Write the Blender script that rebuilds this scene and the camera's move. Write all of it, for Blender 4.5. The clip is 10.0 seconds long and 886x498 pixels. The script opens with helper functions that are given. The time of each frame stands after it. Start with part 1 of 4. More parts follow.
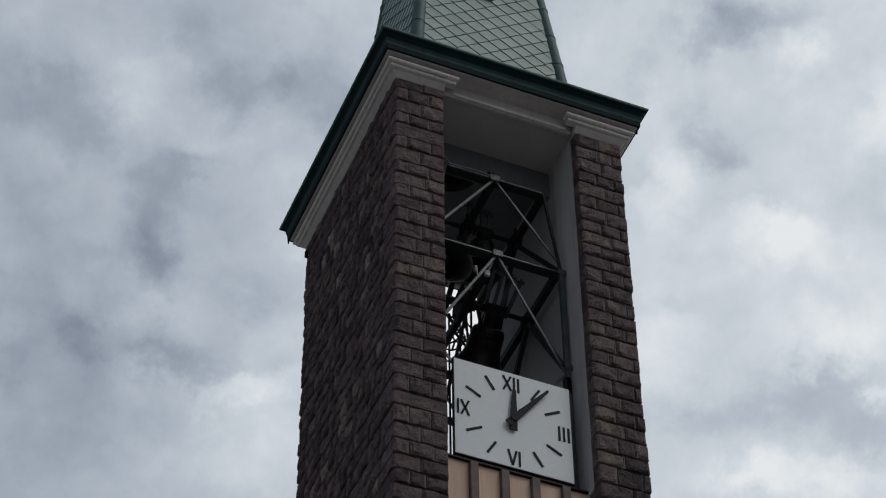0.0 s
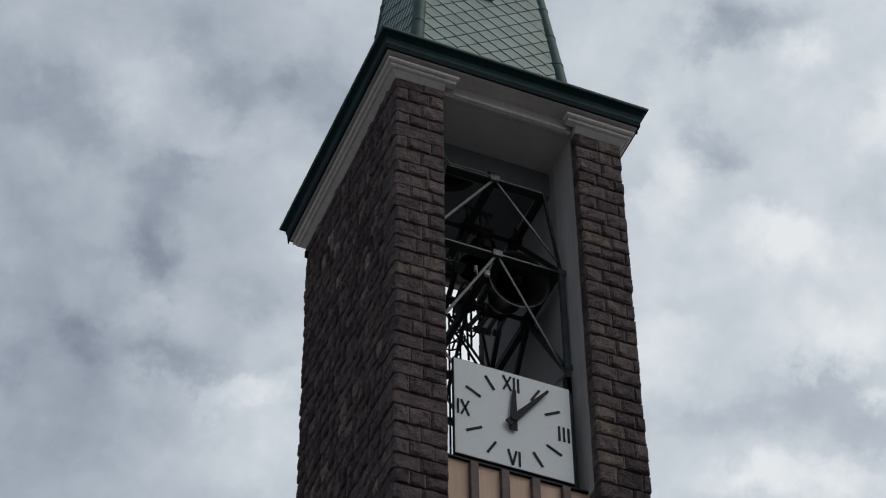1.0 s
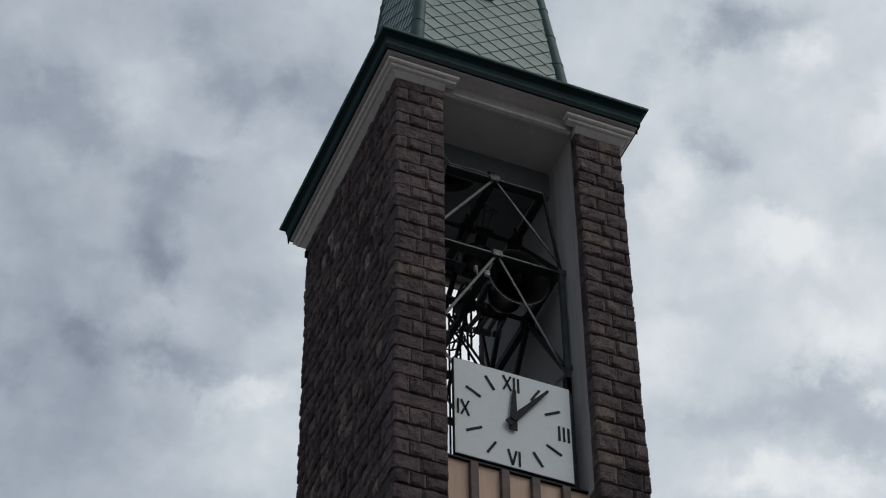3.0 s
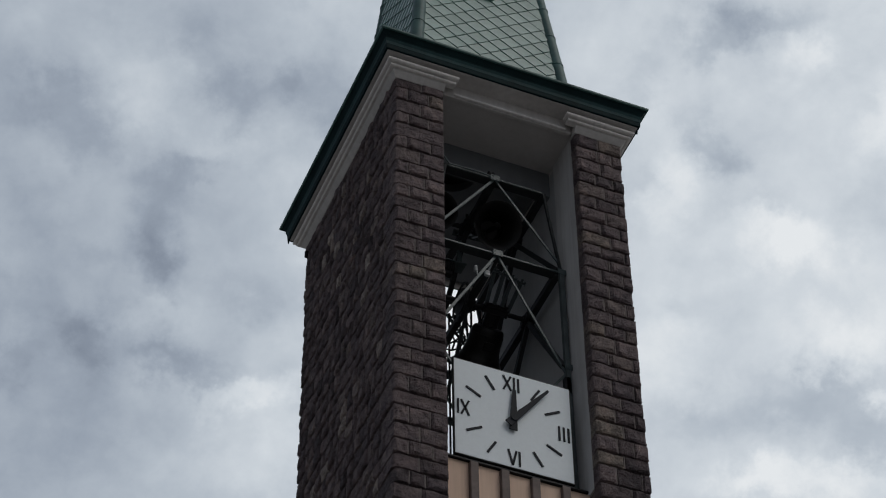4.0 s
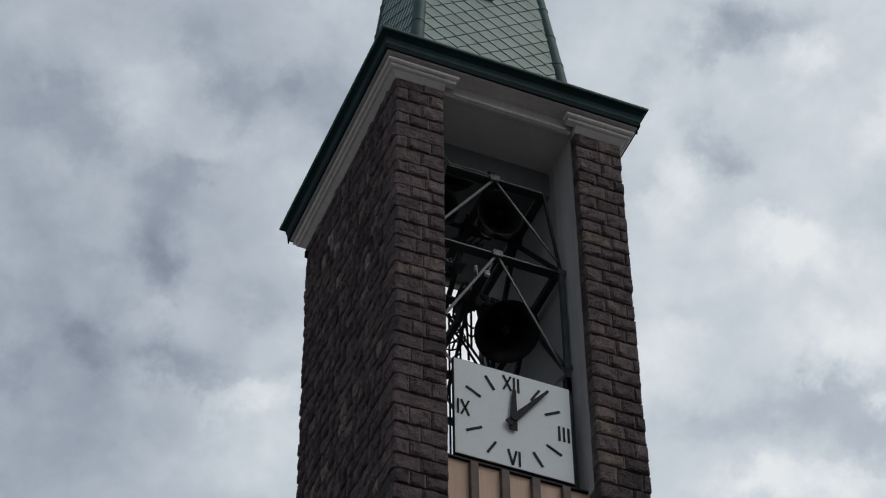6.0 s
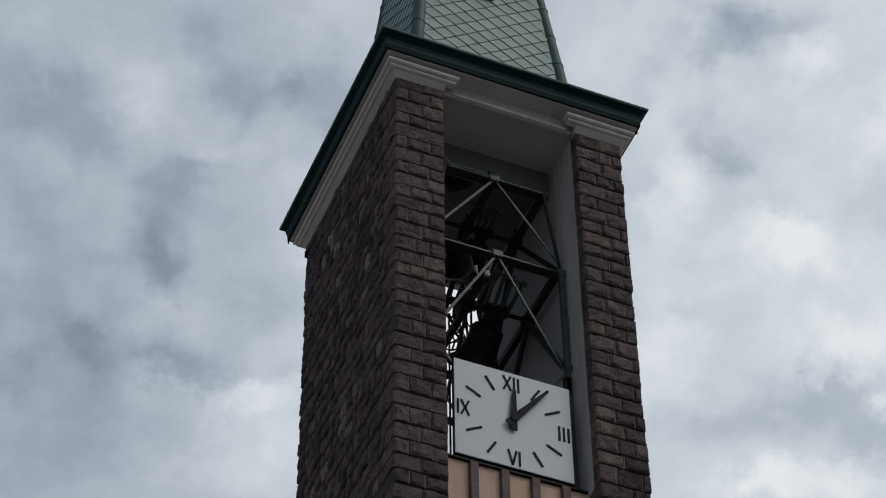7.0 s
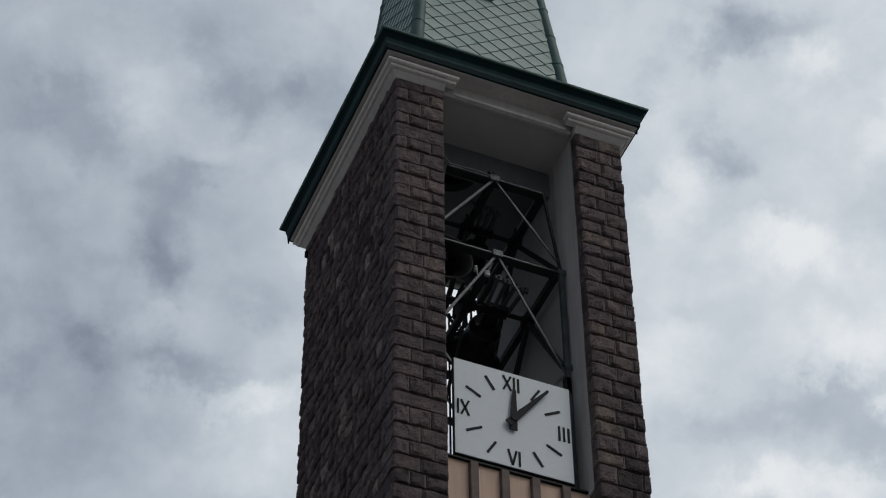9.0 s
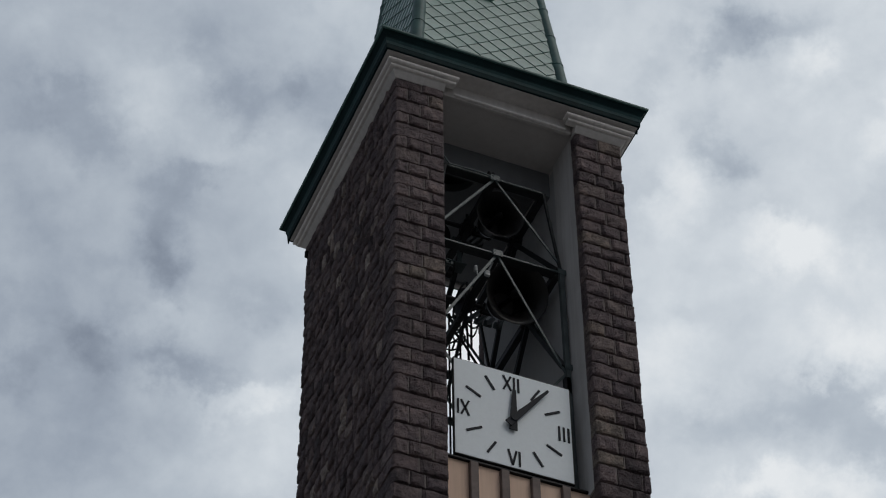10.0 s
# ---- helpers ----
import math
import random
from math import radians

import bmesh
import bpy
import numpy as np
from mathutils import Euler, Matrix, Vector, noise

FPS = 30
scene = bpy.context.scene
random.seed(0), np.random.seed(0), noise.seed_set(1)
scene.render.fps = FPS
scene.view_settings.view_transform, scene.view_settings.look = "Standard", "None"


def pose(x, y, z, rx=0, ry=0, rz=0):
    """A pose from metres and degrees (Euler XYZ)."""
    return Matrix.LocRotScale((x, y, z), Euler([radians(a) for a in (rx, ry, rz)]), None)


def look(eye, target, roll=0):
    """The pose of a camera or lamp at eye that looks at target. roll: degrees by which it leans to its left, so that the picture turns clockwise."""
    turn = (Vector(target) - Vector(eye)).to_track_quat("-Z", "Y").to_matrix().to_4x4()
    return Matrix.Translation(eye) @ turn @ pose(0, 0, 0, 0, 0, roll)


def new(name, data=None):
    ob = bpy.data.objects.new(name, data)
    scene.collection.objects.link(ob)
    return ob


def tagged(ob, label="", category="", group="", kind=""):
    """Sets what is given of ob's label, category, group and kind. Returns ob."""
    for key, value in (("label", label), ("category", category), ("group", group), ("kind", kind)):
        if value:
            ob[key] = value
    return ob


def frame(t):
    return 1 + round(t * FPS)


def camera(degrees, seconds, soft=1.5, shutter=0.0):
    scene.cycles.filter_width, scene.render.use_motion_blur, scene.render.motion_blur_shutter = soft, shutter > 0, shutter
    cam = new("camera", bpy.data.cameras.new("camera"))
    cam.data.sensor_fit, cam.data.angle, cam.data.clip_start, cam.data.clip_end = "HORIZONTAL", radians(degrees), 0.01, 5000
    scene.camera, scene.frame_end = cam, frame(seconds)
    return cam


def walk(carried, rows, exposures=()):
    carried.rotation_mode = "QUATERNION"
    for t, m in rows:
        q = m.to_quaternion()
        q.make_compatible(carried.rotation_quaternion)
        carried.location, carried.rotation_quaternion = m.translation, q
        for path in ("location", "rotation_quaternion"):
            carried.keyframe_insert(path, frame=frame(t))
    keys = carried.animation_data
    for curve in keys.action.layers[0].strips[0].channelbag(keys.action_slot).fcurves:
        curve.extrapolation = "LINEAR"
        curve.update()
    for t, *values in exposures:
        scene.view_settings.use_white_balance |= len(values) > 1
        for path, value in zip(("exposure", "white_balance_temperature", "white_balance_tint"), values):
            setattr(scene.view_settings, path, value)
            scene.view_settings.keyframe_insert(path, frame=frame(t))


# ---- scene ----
TOP = 25.41                      # height of the pier tops above the ground
W, D, PW = 2.987, 3.073, 0.62    # tower front, tower depth, thickness of the side walls
CX = W / 2
EYE = (-7.257, -18.390, 1.6)
AIM = (EYE[0] + 27.034, EYE[1] + 63.391, EYE[2] + 72.462)

# ---- camera: it stands still ----
cam = camera(19.76, 10.0, soft=1.1)
walk(cam, [(0.0, look(EYE, AIM, -0.765)), (10.0, look(EYE, AIM, -0.765))], [(0.0, 0.0), (10.0, 0.0)])

# ---- world and sun: bright overcast ----
SUN_EL, SUN_AZ = 50.0, 142.0     # degrees; azimuth from +y towards +x
world = bpy.data.worlds.new("overcast")
scene.world = world
world.use_nodes = True
wn, wl = world.node_tree.nodes, world.node_tree.links
wn.clear()
sky = wn.new("ShaderNodeTexSky")
sky.sky_type, sky.sun_disc = "NISHITA", False
sky.sun_elevation, sky.sun_rotation = radians(SUN_EL), radians(SUN_AZ)
sky.air_density, sky.dust_density, sky.ozone_density = 1.0, 4.0, 1.0
veil = wn.new("ShaderNodeMixRGB")
veil.inputs["Fac"].default_value = 0.7
veil.inputs["Color2"].default_value = (5.2, 5.6, 6.2, 1)
back = wn.new("ShaderNodeBackground")
back.inputs["Strength"].default_value = 0.052
wo = wn.new("ShaderNodeOutputWorld")
wl.new(sky.outputs["Color"], veil.inputs["Color1"])
wl.new(veil.outputs["Color"], back.inputs["Color"])
wl.new(back.outputs["Background"], wo.inputs["Surface"])

sun_data = bpy.data.lights.new("sun", "SUN")
sun_data.energy, sun_data.angle, sun_data.color = 0.65, radians(35), (1.0, 0.985, 0.965)
sun = new("sun", sun_data)
_e, _a = radians(SUN_EL), radians(SUN_AZ)
_dir = Vector((math.sin(_a) * math.cos(_e), math.cos(_a) * math.cos(_e), math.sin(_e)))
sun.matrix_world = look(_dir * 200, (0, 0, 0))


# ---- materials ----
class Mat:
    """A small builder of node materials."""

    def __init__(self, name, rough=0.8, metal=0.0):
        self.m = bpy.data.materials.new(name)
        self.m.use_nodes = True
        self.n, self.l = self.m.node_tree.nodes, self.m.node_tree.links
        self.bsdf = self.n["Principled BSDF"]
        self.bsdf.inputs["Roughness"].default_value = rough
        self.bsdf.inputs["Metallic"].default_value = metal
        self.coord = self.n.new("ShaderNodeTexCoord")

    def noise(self, scale, detail=5, rough=0.6, space="Object", stretch=None, src=None):
        t = self.n.new("ShaderNodeTexNoise")
        t.inputs["Scale"].default_value = scale
        t.inputs["Detail"].default_value = detail
        t.inputs["Roughness"].default_value = rough
        src = src or self.coord.outputs[space]
        if stretch:
            mp = self.n.new("ShaderNodeMapping")
            mp.inputs["Scale"].default_value = stretch
            self.l.new(src, mp.inputs["Vector"])
            src = mp.outputs["Vector"]
        self.l.new(src, t.inputs["Vector"])
        return t.outputs["Fac"]

    def ramp(self, fac, stops):
        r = self.n.new("ShaderNodeValToRGB")
        while len(r.color_ramp.elements) < len(stops):
            r.color_ramp.elements.new(0.5)
        for el, (p, c) in zip(r.color_ramp.elements, stops):
            el.position = p
            el.color = (*c, 1) if len(c) == 3 else c
        self.l.new(fac, r.inputs["Fac"])
        return r.outputs["Color"]

    def mix(self, a, b, fac, mode="MIX"):
        x = self.n.new("ShaderNodeMixRGB")
        x.blend_type = mode
        for sock, v in (("Color1", a), ("Color2", b), ("Fac", fac)):
            if isinstance(v, (int, float)):
                x.inputs[sock].default_value = v
            elif isinstance(v, tuple):
                x.inputs[sock].default_value = (*v, 1)
            else:
                self.l.new(v, x.inputs[sock])
        return x.outputs["Color"]

    def random(self):
        o = self.n.new("ShaderNodeObjectInfo")
        return o.outputs["Random"]

    def island(self):
        g = self.n.new("ShaderNodeNewGeometry")
        return g.outputs["Random Per Island"]

    def color(self, c):
        if isinstance(c, tuple):
            self.bsdf.inputs["Base Color"].default_value = (*c, 1)
        else:
            self.l.new(c, self.bsdf.inputs["Base Color"])
        return self

    def rough(self, fac, lo, hi):
        mr = self.n.new("ShaderNodeMapRange")
        mr.inputs["To Min"].default_value, mr.inputs["To Max"].default_value = lo, hi
        self.l.new(fac, mr.inputs["Value"])
        self.l.new(mr.outputs["Result"], self.bsdf.inputs["Roughness"])
        return self

    def bump(self, fac, dist, strength=1.0):
        b = self.n.new("ShaderNodeBump")
        b.inputs["Distance"].default_value = dist
        b.inputs["Strength"].default_value = strength
        self.l.new(fac, b.inputs["Height"])
        self.l.new(b.outputs["Normal"], self.bsdf.inputs["Normal"])
        return self


def stone_material(name, by_island, pale=True):
    m = Mat(name, 0.92)
    pick = m.island() if by_island else m.random()
    if pale == "all":
        base = m.ramp(pick, [(0.0, (0.20, 0.165, 0.140)), (1.0, (0.27, 0.225, 0.190))])
    else:
        base = m.ramp(pick, [(0.0, (0.066, 0.050, 0.054)), (0.3, (0.156, 0.118, 0.120)), (0.5, (0.097, 0.075, 0.082)), (0.72, (0.189, 0.146, 0.145)), (0.85, (0.140, 0.107, 0.110)),
                             (0.94, (0.24, 0.195, 0.18) if pale else (0.165, 0.129, 0.125)), (0.975, (0.38, 0.325, 0.295) if pale else (0.20, 0.160, 0.140))])
    place = m.n.new("ShaderNodeNewGeometry").outputs["Position"]
    blot = m.noise(7.0, 7, 0.7, src=place)
    lump = m.noise(13.0, 7, 0.68, src=place)
    grain = m.noise(55, 4, 0.7, src=place)
    c = m.mix(base, m.ramp(blot, [(0.34, (0.42, 0.41, 0.44)), (0.5, (1, 1, 1)), (0.68, (1.6, 1.55, 1.48))]), 0.85, "MULTIPLY")
    c = m.mix(c, m.ramp(grain, [(0.3, (0.65, 0.65, 0.65)), (0.6, (1.1, 1.1, 1.1))]), 0.7, "MULTIPLY")
    m.color(c).bump(lump, 0.10, 1.0)
    return m.m


STONE = stone_material("brown_stone", False)
STONE_CORNER = stone_material("brown_corner_stone", False, False)
STONE_PALE = stone_material("pale_brown_stone", False, "all")
STONE_FAR = stone_material("brown_stone_joined", True)

_m = Mat("mortar", 0.95)
_n = _m.noise(14, 6, 0.7)
_m.color(_m.ramp(_n, [(0.3, (0.10, 0.085, 0.081)), (0.7, (0.21, 0.18, 0.17))])).bump(_n, 0.01)
MORTAR = _m.m


def plaster_material(name, lo, hi, streak=0.35):
    m = Mat(name, 0.88)
    big = m.noise(1.1, 5, 0.6)
    run = m.noise(2.2, 5, 0.6, stretch=(6, 6, 0.35))
    fine = m.noise(60, 3, 0.6)
    c = m.ramp(big, [(0.3, lo), (0.7, hi)])
    c = m.mix(c, m.ramp(run, [(0.35, (0.72, 0.71, 0.69)), (0.62, (1.04, 1.04, 1.04))]), streak, "MULTIPLY")
    m.color(c).bump(fine, 0.003, 0.6)
    return m.m


CORNICE = plaster_material("weathered_cornice_paint", (0.42, 0.402, 0.39), (0.53, 0.512, 0.498), 0.4)
# mouldings: the light their rounded edges catch is put into a paler grey
MOULD = plaster_material("lit_moulding_plaster", (0.60, 0.58, 0.56), (0.72, 0.70, 0.68), 0.5)
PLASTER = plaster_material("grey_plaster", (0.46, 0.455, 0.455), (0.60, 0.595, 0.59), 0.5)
CEILING = plaster_material("pale_soffit_plaster", (0.44, 0.42, 0.408), (0.53, 0.51, 0.498), 0.2)
# inside of the belfry: part of its shade is put into this grey
INNER_SHADE = plaster_material("inner_shade_concrete", (0.35, 0.355, 0.362), (0.43, 0.435, 0.44), 0.15)
SLAB = plaster_material("grey_slab_concrete", (0.155, 0.165, 0.176), (0.19, 0.20, 0.212), 0.1)
DARK_GREY = plaster_material("dark_grey_concrete", (0.108, 0.116, 0.125), (0.150, 0.158, 0.167), 0.2)
PANEL = plaster_material("salmon_render", (0.60, 0.43, 0.325), (0.70, 0.515, 0.40), 0.4)


def metal_paint(name, base, rough, var=0.25, scale=6.0, metal=0.0, bump=0.002, gloss=0.4, speck=0.5):
    m = Mat(name, rough, metal)
    big = m.noise(scale, 5, 0.65)
    fine = m.noise(scale * 11, 4, 0.7)
    lo = tuple(v * (1 - var) for v in base)
    hi = tuple(v * (1 + var) for v in base)
    c = m.ramp(big, [(0.3, lo), (0.7, hi)])
    c = m.mix(c, m.ramp(fine, [(0.35, (0.7, 0.7, 0.7)), (0.6, (1.05, 1.05, 1.05))]), speck, "MULTIPLY")
    m.color(c).rough(fine, rough - 0.1, rough + 0.15).bump(fine, bump, 0.5)
    m.bsdf.inputs["Specular IOR Level"].default_value = gloss
    return m.m


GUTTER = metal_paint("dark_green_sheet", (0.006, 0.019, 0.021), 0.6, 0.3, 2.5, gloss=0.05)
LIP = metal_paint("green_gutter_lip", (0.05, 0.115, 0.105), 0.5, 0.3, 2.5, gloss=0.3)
LIP2 = metal_paint("dull_green_sheet", (0.015, 0.044, 0.047), 0.5, 0.3, 2.5, gloss=0.08)
SHADESTEEL = metal_paint("shade_dark_steel", (0.022, 0.025, 0.026), 0.55, 0.3, 5, gloss=0.2)
GREYSTEEL = metal_paint("mid_grey_steel", (0.06, 0.075, 0.076), 0.5, 0.3, 5, gloss=0.3)
STEEL = metal_paint("grey_green_steel_paint", (0.058, 0.079, 0.081), 0.42, 0.25, 5)
PALE_STEEL = metal_paint("pale_grey_steel", (0.36, 0.38, 0.385), 0.4, 0.25, 8)
IRON = metal_paint("dark_iron", (0.015, 0.015, 0.016), 0.55, 0.35, 9, gloss=0.14)
BRONZE = metal_paint("dark_patinated_bronze", (0.011, 0.0105, 0.0102), 0.32, 0.35, 4, 0.0, gloss=0.20)
HIP = metal_paint("green_hip_sheet", (0.043, 0.100, 0.094), 0.5, 0.3, 3, gloss=0.3)
FIN = metal_paint("brown_fin_paint", (0.12, 0.09, 0.08), 0.65, 0.3, 4)
SILL = metal_paint("black_sheet", (0.012, 0.012, 0.013), 0.5, 0.3, 4, gloss=0.15)
INK = metal_paint("black_enamel", (0.007, 0.009, 0.014), 0.55, 0.2, 6, gloss=0.12)
DIAL = metal_paint("white_enamel", (0.625, 0.685, 0.715), 0.45, 0.02, 1.5, 0.0, 0.0002, speck=0.12)

_m = Mat("pale_green_shingle", 0.5)
_n = _m.noise(5, 6, 0.7)
_s = _m.noise(30, 4, 0.7)
_c = _m.ramp(_m.random(), [(0.0, (0.076, 0.176, 0.152)), (0.5, (0.100, 0.212, 0.186)), (1.0, (0.134, 0.252, 0.224))])
_c = _m.mix(_c, _m.ramp(_n, [(0.3, (0.75, 0.77, 0.75)), (0.65, (1.08, 1.08, 1.06))]), 0.8, "MULTIPLY")
_m.color(_c).rough(_s, 0.2, 0.42).bump(_s, 0.002, 0.5)
_m.bsdf.inputs["Specular IOR Level"].default_value = 0.42
SHINGLE = _m.m

_m = Mat("paved_ground", 0.9)
_n = _m.noise(0.2, 8, 0.7)
_m.color(_m.ramp(_n, [(0.3, (0.14, 0.134, 0.128)), (0.7, (0.24, 0.230, 0.22))])).bump(_m.noise(3, 6, 0.7), 0.02)
GROUND = _m.m


# ---- mesh helpers ----
def V(x, y, z):
    """A place in the tower's own measure: z from the pier tops."""
    return Vector((x, y, z + TOP))


def add_box(bm, lo, hi, bevel=0.0):
    """An axis-aligned box, its edges cut by bevel."""
    lo, hi = Vector(lo), Vector(hi)
    r = bmesh.ops.create_cube(bm, size=1.0)
    c, s = (lo + hi) / 2, hi - lo
    for v in r["verts"]:
        v.co = Vector((c[i] + v.co[i] * s[i] for i in range(3)))
    if bevel:
        es = list({e for v in r["verts"] for e in v.link_edges})
        bmesh.ops.bevel(bm, geom=es, offset=bevel, segments=1, affect="EDGES", profile=0.5)


def add_bar(bm, a, b, w, h, bevel=0.006, up=(0, 0, 1)):
    """A rectangular bar from a to b, w wide across, h along up."""
    a, b = Vector(a), Vector(b)
    d = (b - a).normalized()
    u = Vector(up)
    if abs(d.dot(u)) > 0.97:
        u = Vector((0, 1, 0))
    s = d.cross(u).normalized()
    u = s.cross(d).normalized()
    r = bmesh.ops.create_cube(bm, size=1.0)
    mid, L = (a + b) / 2, (b - a).length
    for v in r["verts"]:
        v.co = mid + d * (v.co.x * L) + s * (v.co.y * w) + u * (v.co.z * h)
    if bevel:
        es = list({e for v in r["verts"] for e in v.link_edges})
        bmesh.ops.bevel(bm, geom=es, offset=bevel, segments=1, affect="EDGES", profile=0.5)


def add_tube(bm, a, b, r, seg=10):
    a, b = Vector(a), Vector(b)
    d = b - a
    q = d.to_track_quat("Z", "Y").to_matrix().to_4x4()
    bmesh.ops.create_cone(bm, cap_ends=True, segments=seg, radius1=r, radius2=r, depth=d.length, matrix=Matrix.Translation((a + b) / 2) @ q)


def add_taper(bm, a, b, r0, r1, seg=12):
    a, b = Vector(a), Vector(b)
    q = (b - a).to_track_quat("Z", "Y").to_matrix().to_4x4()
    bmesh.ops.create_cone(bm, cap_ends=True, segments=seg, radius1=r0, radius2=r1, depth=(b - a).length, matrix=Matrix.Translation((a + b) / 2) @ q)


def add_lathe(bm, prof, seg=40):
    """A profile of (radius, z) turned about z."""
    rings = []
    for r, z in prof:
        if r < 1e-5:
            rings.append([bm.verts.new((0, 0, z))])
        else:
            rings.append([bm.verts.new((r * math.cos(2 * math.pi * i / seg), r * math.sin(2 * math.pi * i / seg), z)) for i in range(seg)])
    for p, q in zip(rings, rings[1:]):
        for i in range(seg):
            j = (i + 1) % seg
            if len(p) == 1 and len(q) > 1:
                bm.faces.new((p[0], q[i], q[j]))
            elif len(q) == 1 and len(p) > 1:
                bm.faces.new((p[i], p[j], q[0]))
            elif len(p) > 1:
                bm.faces.new((p[i], p[j], q[j], q[i]))


def mesh_of(name, bm, mat, smooth=False):
    me = bpy.data.meshes.new(name)
    bmesh.ops.recalc_face_normals(bm, faces=bm.faces)
    bm.to_mesh(me)
    bm.free()
    me.materials.append(mat)
    if smooth:
        for p in me.polygons:
            p.use_smooth = True
        me.set_sharp_from_angle(angle=radians(38))
    return me


def part(name, bm, mat, parent, label="", smooth=False):
    """One mesh object under a thing, its vertices in the thing's space."""
    ob = new(name, mesh_of(name, bm, mat, smooth))
    ob.parent = parent
    return tagged(ob, label)


def thing(name, at, label, category, group="", kind=""):
    ob = new(name)
    ob.empty_display_size = 0.2
    ob.location = at
    return tagged(ob, label, category, group, kind)


def solid(name, bm, mat, label, category="", kind="structure", smooth=False):
    ob = new(name, mesh_of(name, bm, mat, smooth))
    return tagged(ob, label, category, "", kind)


# ---- sky of moving clouds, far behind the tower ----
def cloud_material():
    m = bpy.data.materials.new("cloud_cover")
    m.use_nodes = True
    n, l = m.node_tree.nodes, m.node_tree.links
    n.clear()

    def math_node(op, a, b=None, c=None):
        x = n.new("ShaderNodeMath")
        x.operation = op
        for i, v in enumerate((a, b, c)):
            if v is None:
                continue
            if isinstance(v, (int, float)):
                x.inputs[i].default_value = v
            else:
                l.new(v, x.inputs[i])
        return x.outputs[0]

    co = n.new("ShaderNodeTexCoord")
    sep = n.new("ShaderNodeSeparateXYZ")
    l.new(co.outputs["Object"], sep.inputs["Vector"])
    u = math_node("DIVIDE", sep.outputs["X"], sep.outputs["Y"])
    v = math_node("DIVIDE", sep.outputs["Z"], sep.outputs["Y"])
    flat = n.new("ShaderNodeCombineXYZ")
    flat_x = math_node("MULTIPLY", u, 4.5)
    l.new(flat_x, flat.inputs["X"])
    l.new(math_node("MULTIPLY", v, 4.5), flat.inputs["Y"])

    def tex(scale, detail, rough, dist, off):
        mp = n.new("ShaderNodeMapping")
        mp.inputs["Location"].default_value = off
        l.new(flat.outputs["Vector"], mp.inputs["Vector"])
        t = n.new("ShaderNodeTexNoise")
        t.inputs["Scale"].default_value = scale
        t.inputs["Detail"].default_value = detail
        t.inputs["Roughness"].default_value = rough
        t.inputs["Distortion"].default_value = dist
        l.new(mp.outputs["Vector"], t.inputs["Vector"])
        return t

    warp = tex(8.0, 7, 0.62, 0.0, (3.1, 7.7, 0.4))
    bent = n.new("ShaderNodeVectorMath")
    bent.operation = "MULTIPLY_ADD"
    l.new(warp.outputs["Color"], bent.inputs[0])
    bent.inputs[1].default_value = (0.22, 0.22, 0)
    l.new(flat.outputs["Vector"], bent.inputs[2])
    bsep = n.new("ShaderNodeSeparateXYZ")
    l.new(bent.outputs["Vector"], bsep.inputs["Vector"])
    px = math_node("SUBTRACT", bsep.outputs["X"], 0.11)
    py = math_node("SUBTRACT", bsep.outputs["Y"], 0.11)

    total = None
    for cx, cy, rx, ry, amp in DARK_WEST + BRIGHT_WEST + DARK_EAST + BRIGHT_EAST:
        dx = math_node("MULTIPLY", math_node("SUBTRACT", px, cx), 1 / rx)
        dy = math_node("MULTIPLY", math_node("SUBTRACT", py, cy), 1 / ry)
        q = math_node("ADD", math_node("MULTIPLY", dx, dx), math_node("MULTIPLY", dy, dy))
        g = math_node("MULTIPLY", math_node("EXPONENT", math_node("MULTIPLY", q, -1.0)), amp)
        total = g if total is None else math_node("ADD", total, g)
    puff = tex(4.2, 8, 0.56, 0.25, (0, 0, 1.7)).outputs["Fac"]
    wisp = tex(11, 7, 0.6, 0.2, (5, 2, 0.3)).outputs["Fac"]
    val = math_node("ADD", 0.64, total)
    val = math_node("MULTIPLY_ADD", flat_x, 0.24, val)
    val = math_node("MULTIPLY_ADD", math_node("SUBTRACT", puff, 0.5), 0.38, val)
    val = math_node("MULTIPLY_ADD", math_node("SUBTRACT", wisp, 0.5), 0.24, val)
    ramp = n.new("ShaderNodeValToRGB")
    stops = [(0.10, (0.188, 0.222, 0.284)), (0.36, (0.312, 0.36, 0.430)), (0.60, (0.447, 0.50, 0.563)), (0.84, (0.617, 0.665, 0.713)), (1.0, (0.77, 0.80, 0.825))]
    while len(ramp.color_ramp.elements) < len(stops):
        ramp.color_ramp.elements.new(0.5)
    for el, (p, c) in zip(ramp.color_ramp.elements, stops):
        el.position, el.color = p, (*c, 1)
    l.new(val, ramp.inputs["Fac"])
    em = n.new("ShaderNodeEmission")
    l.new(ramp.outputs["Color"], em.inputs["Color"])
    em.inputs["Strength"].default_value = 1.0
    out = n.new("ShaderNodeOutputMaterial")
    l.new(em.outputs["Emission"], out.inputs["Surface"])
    return m


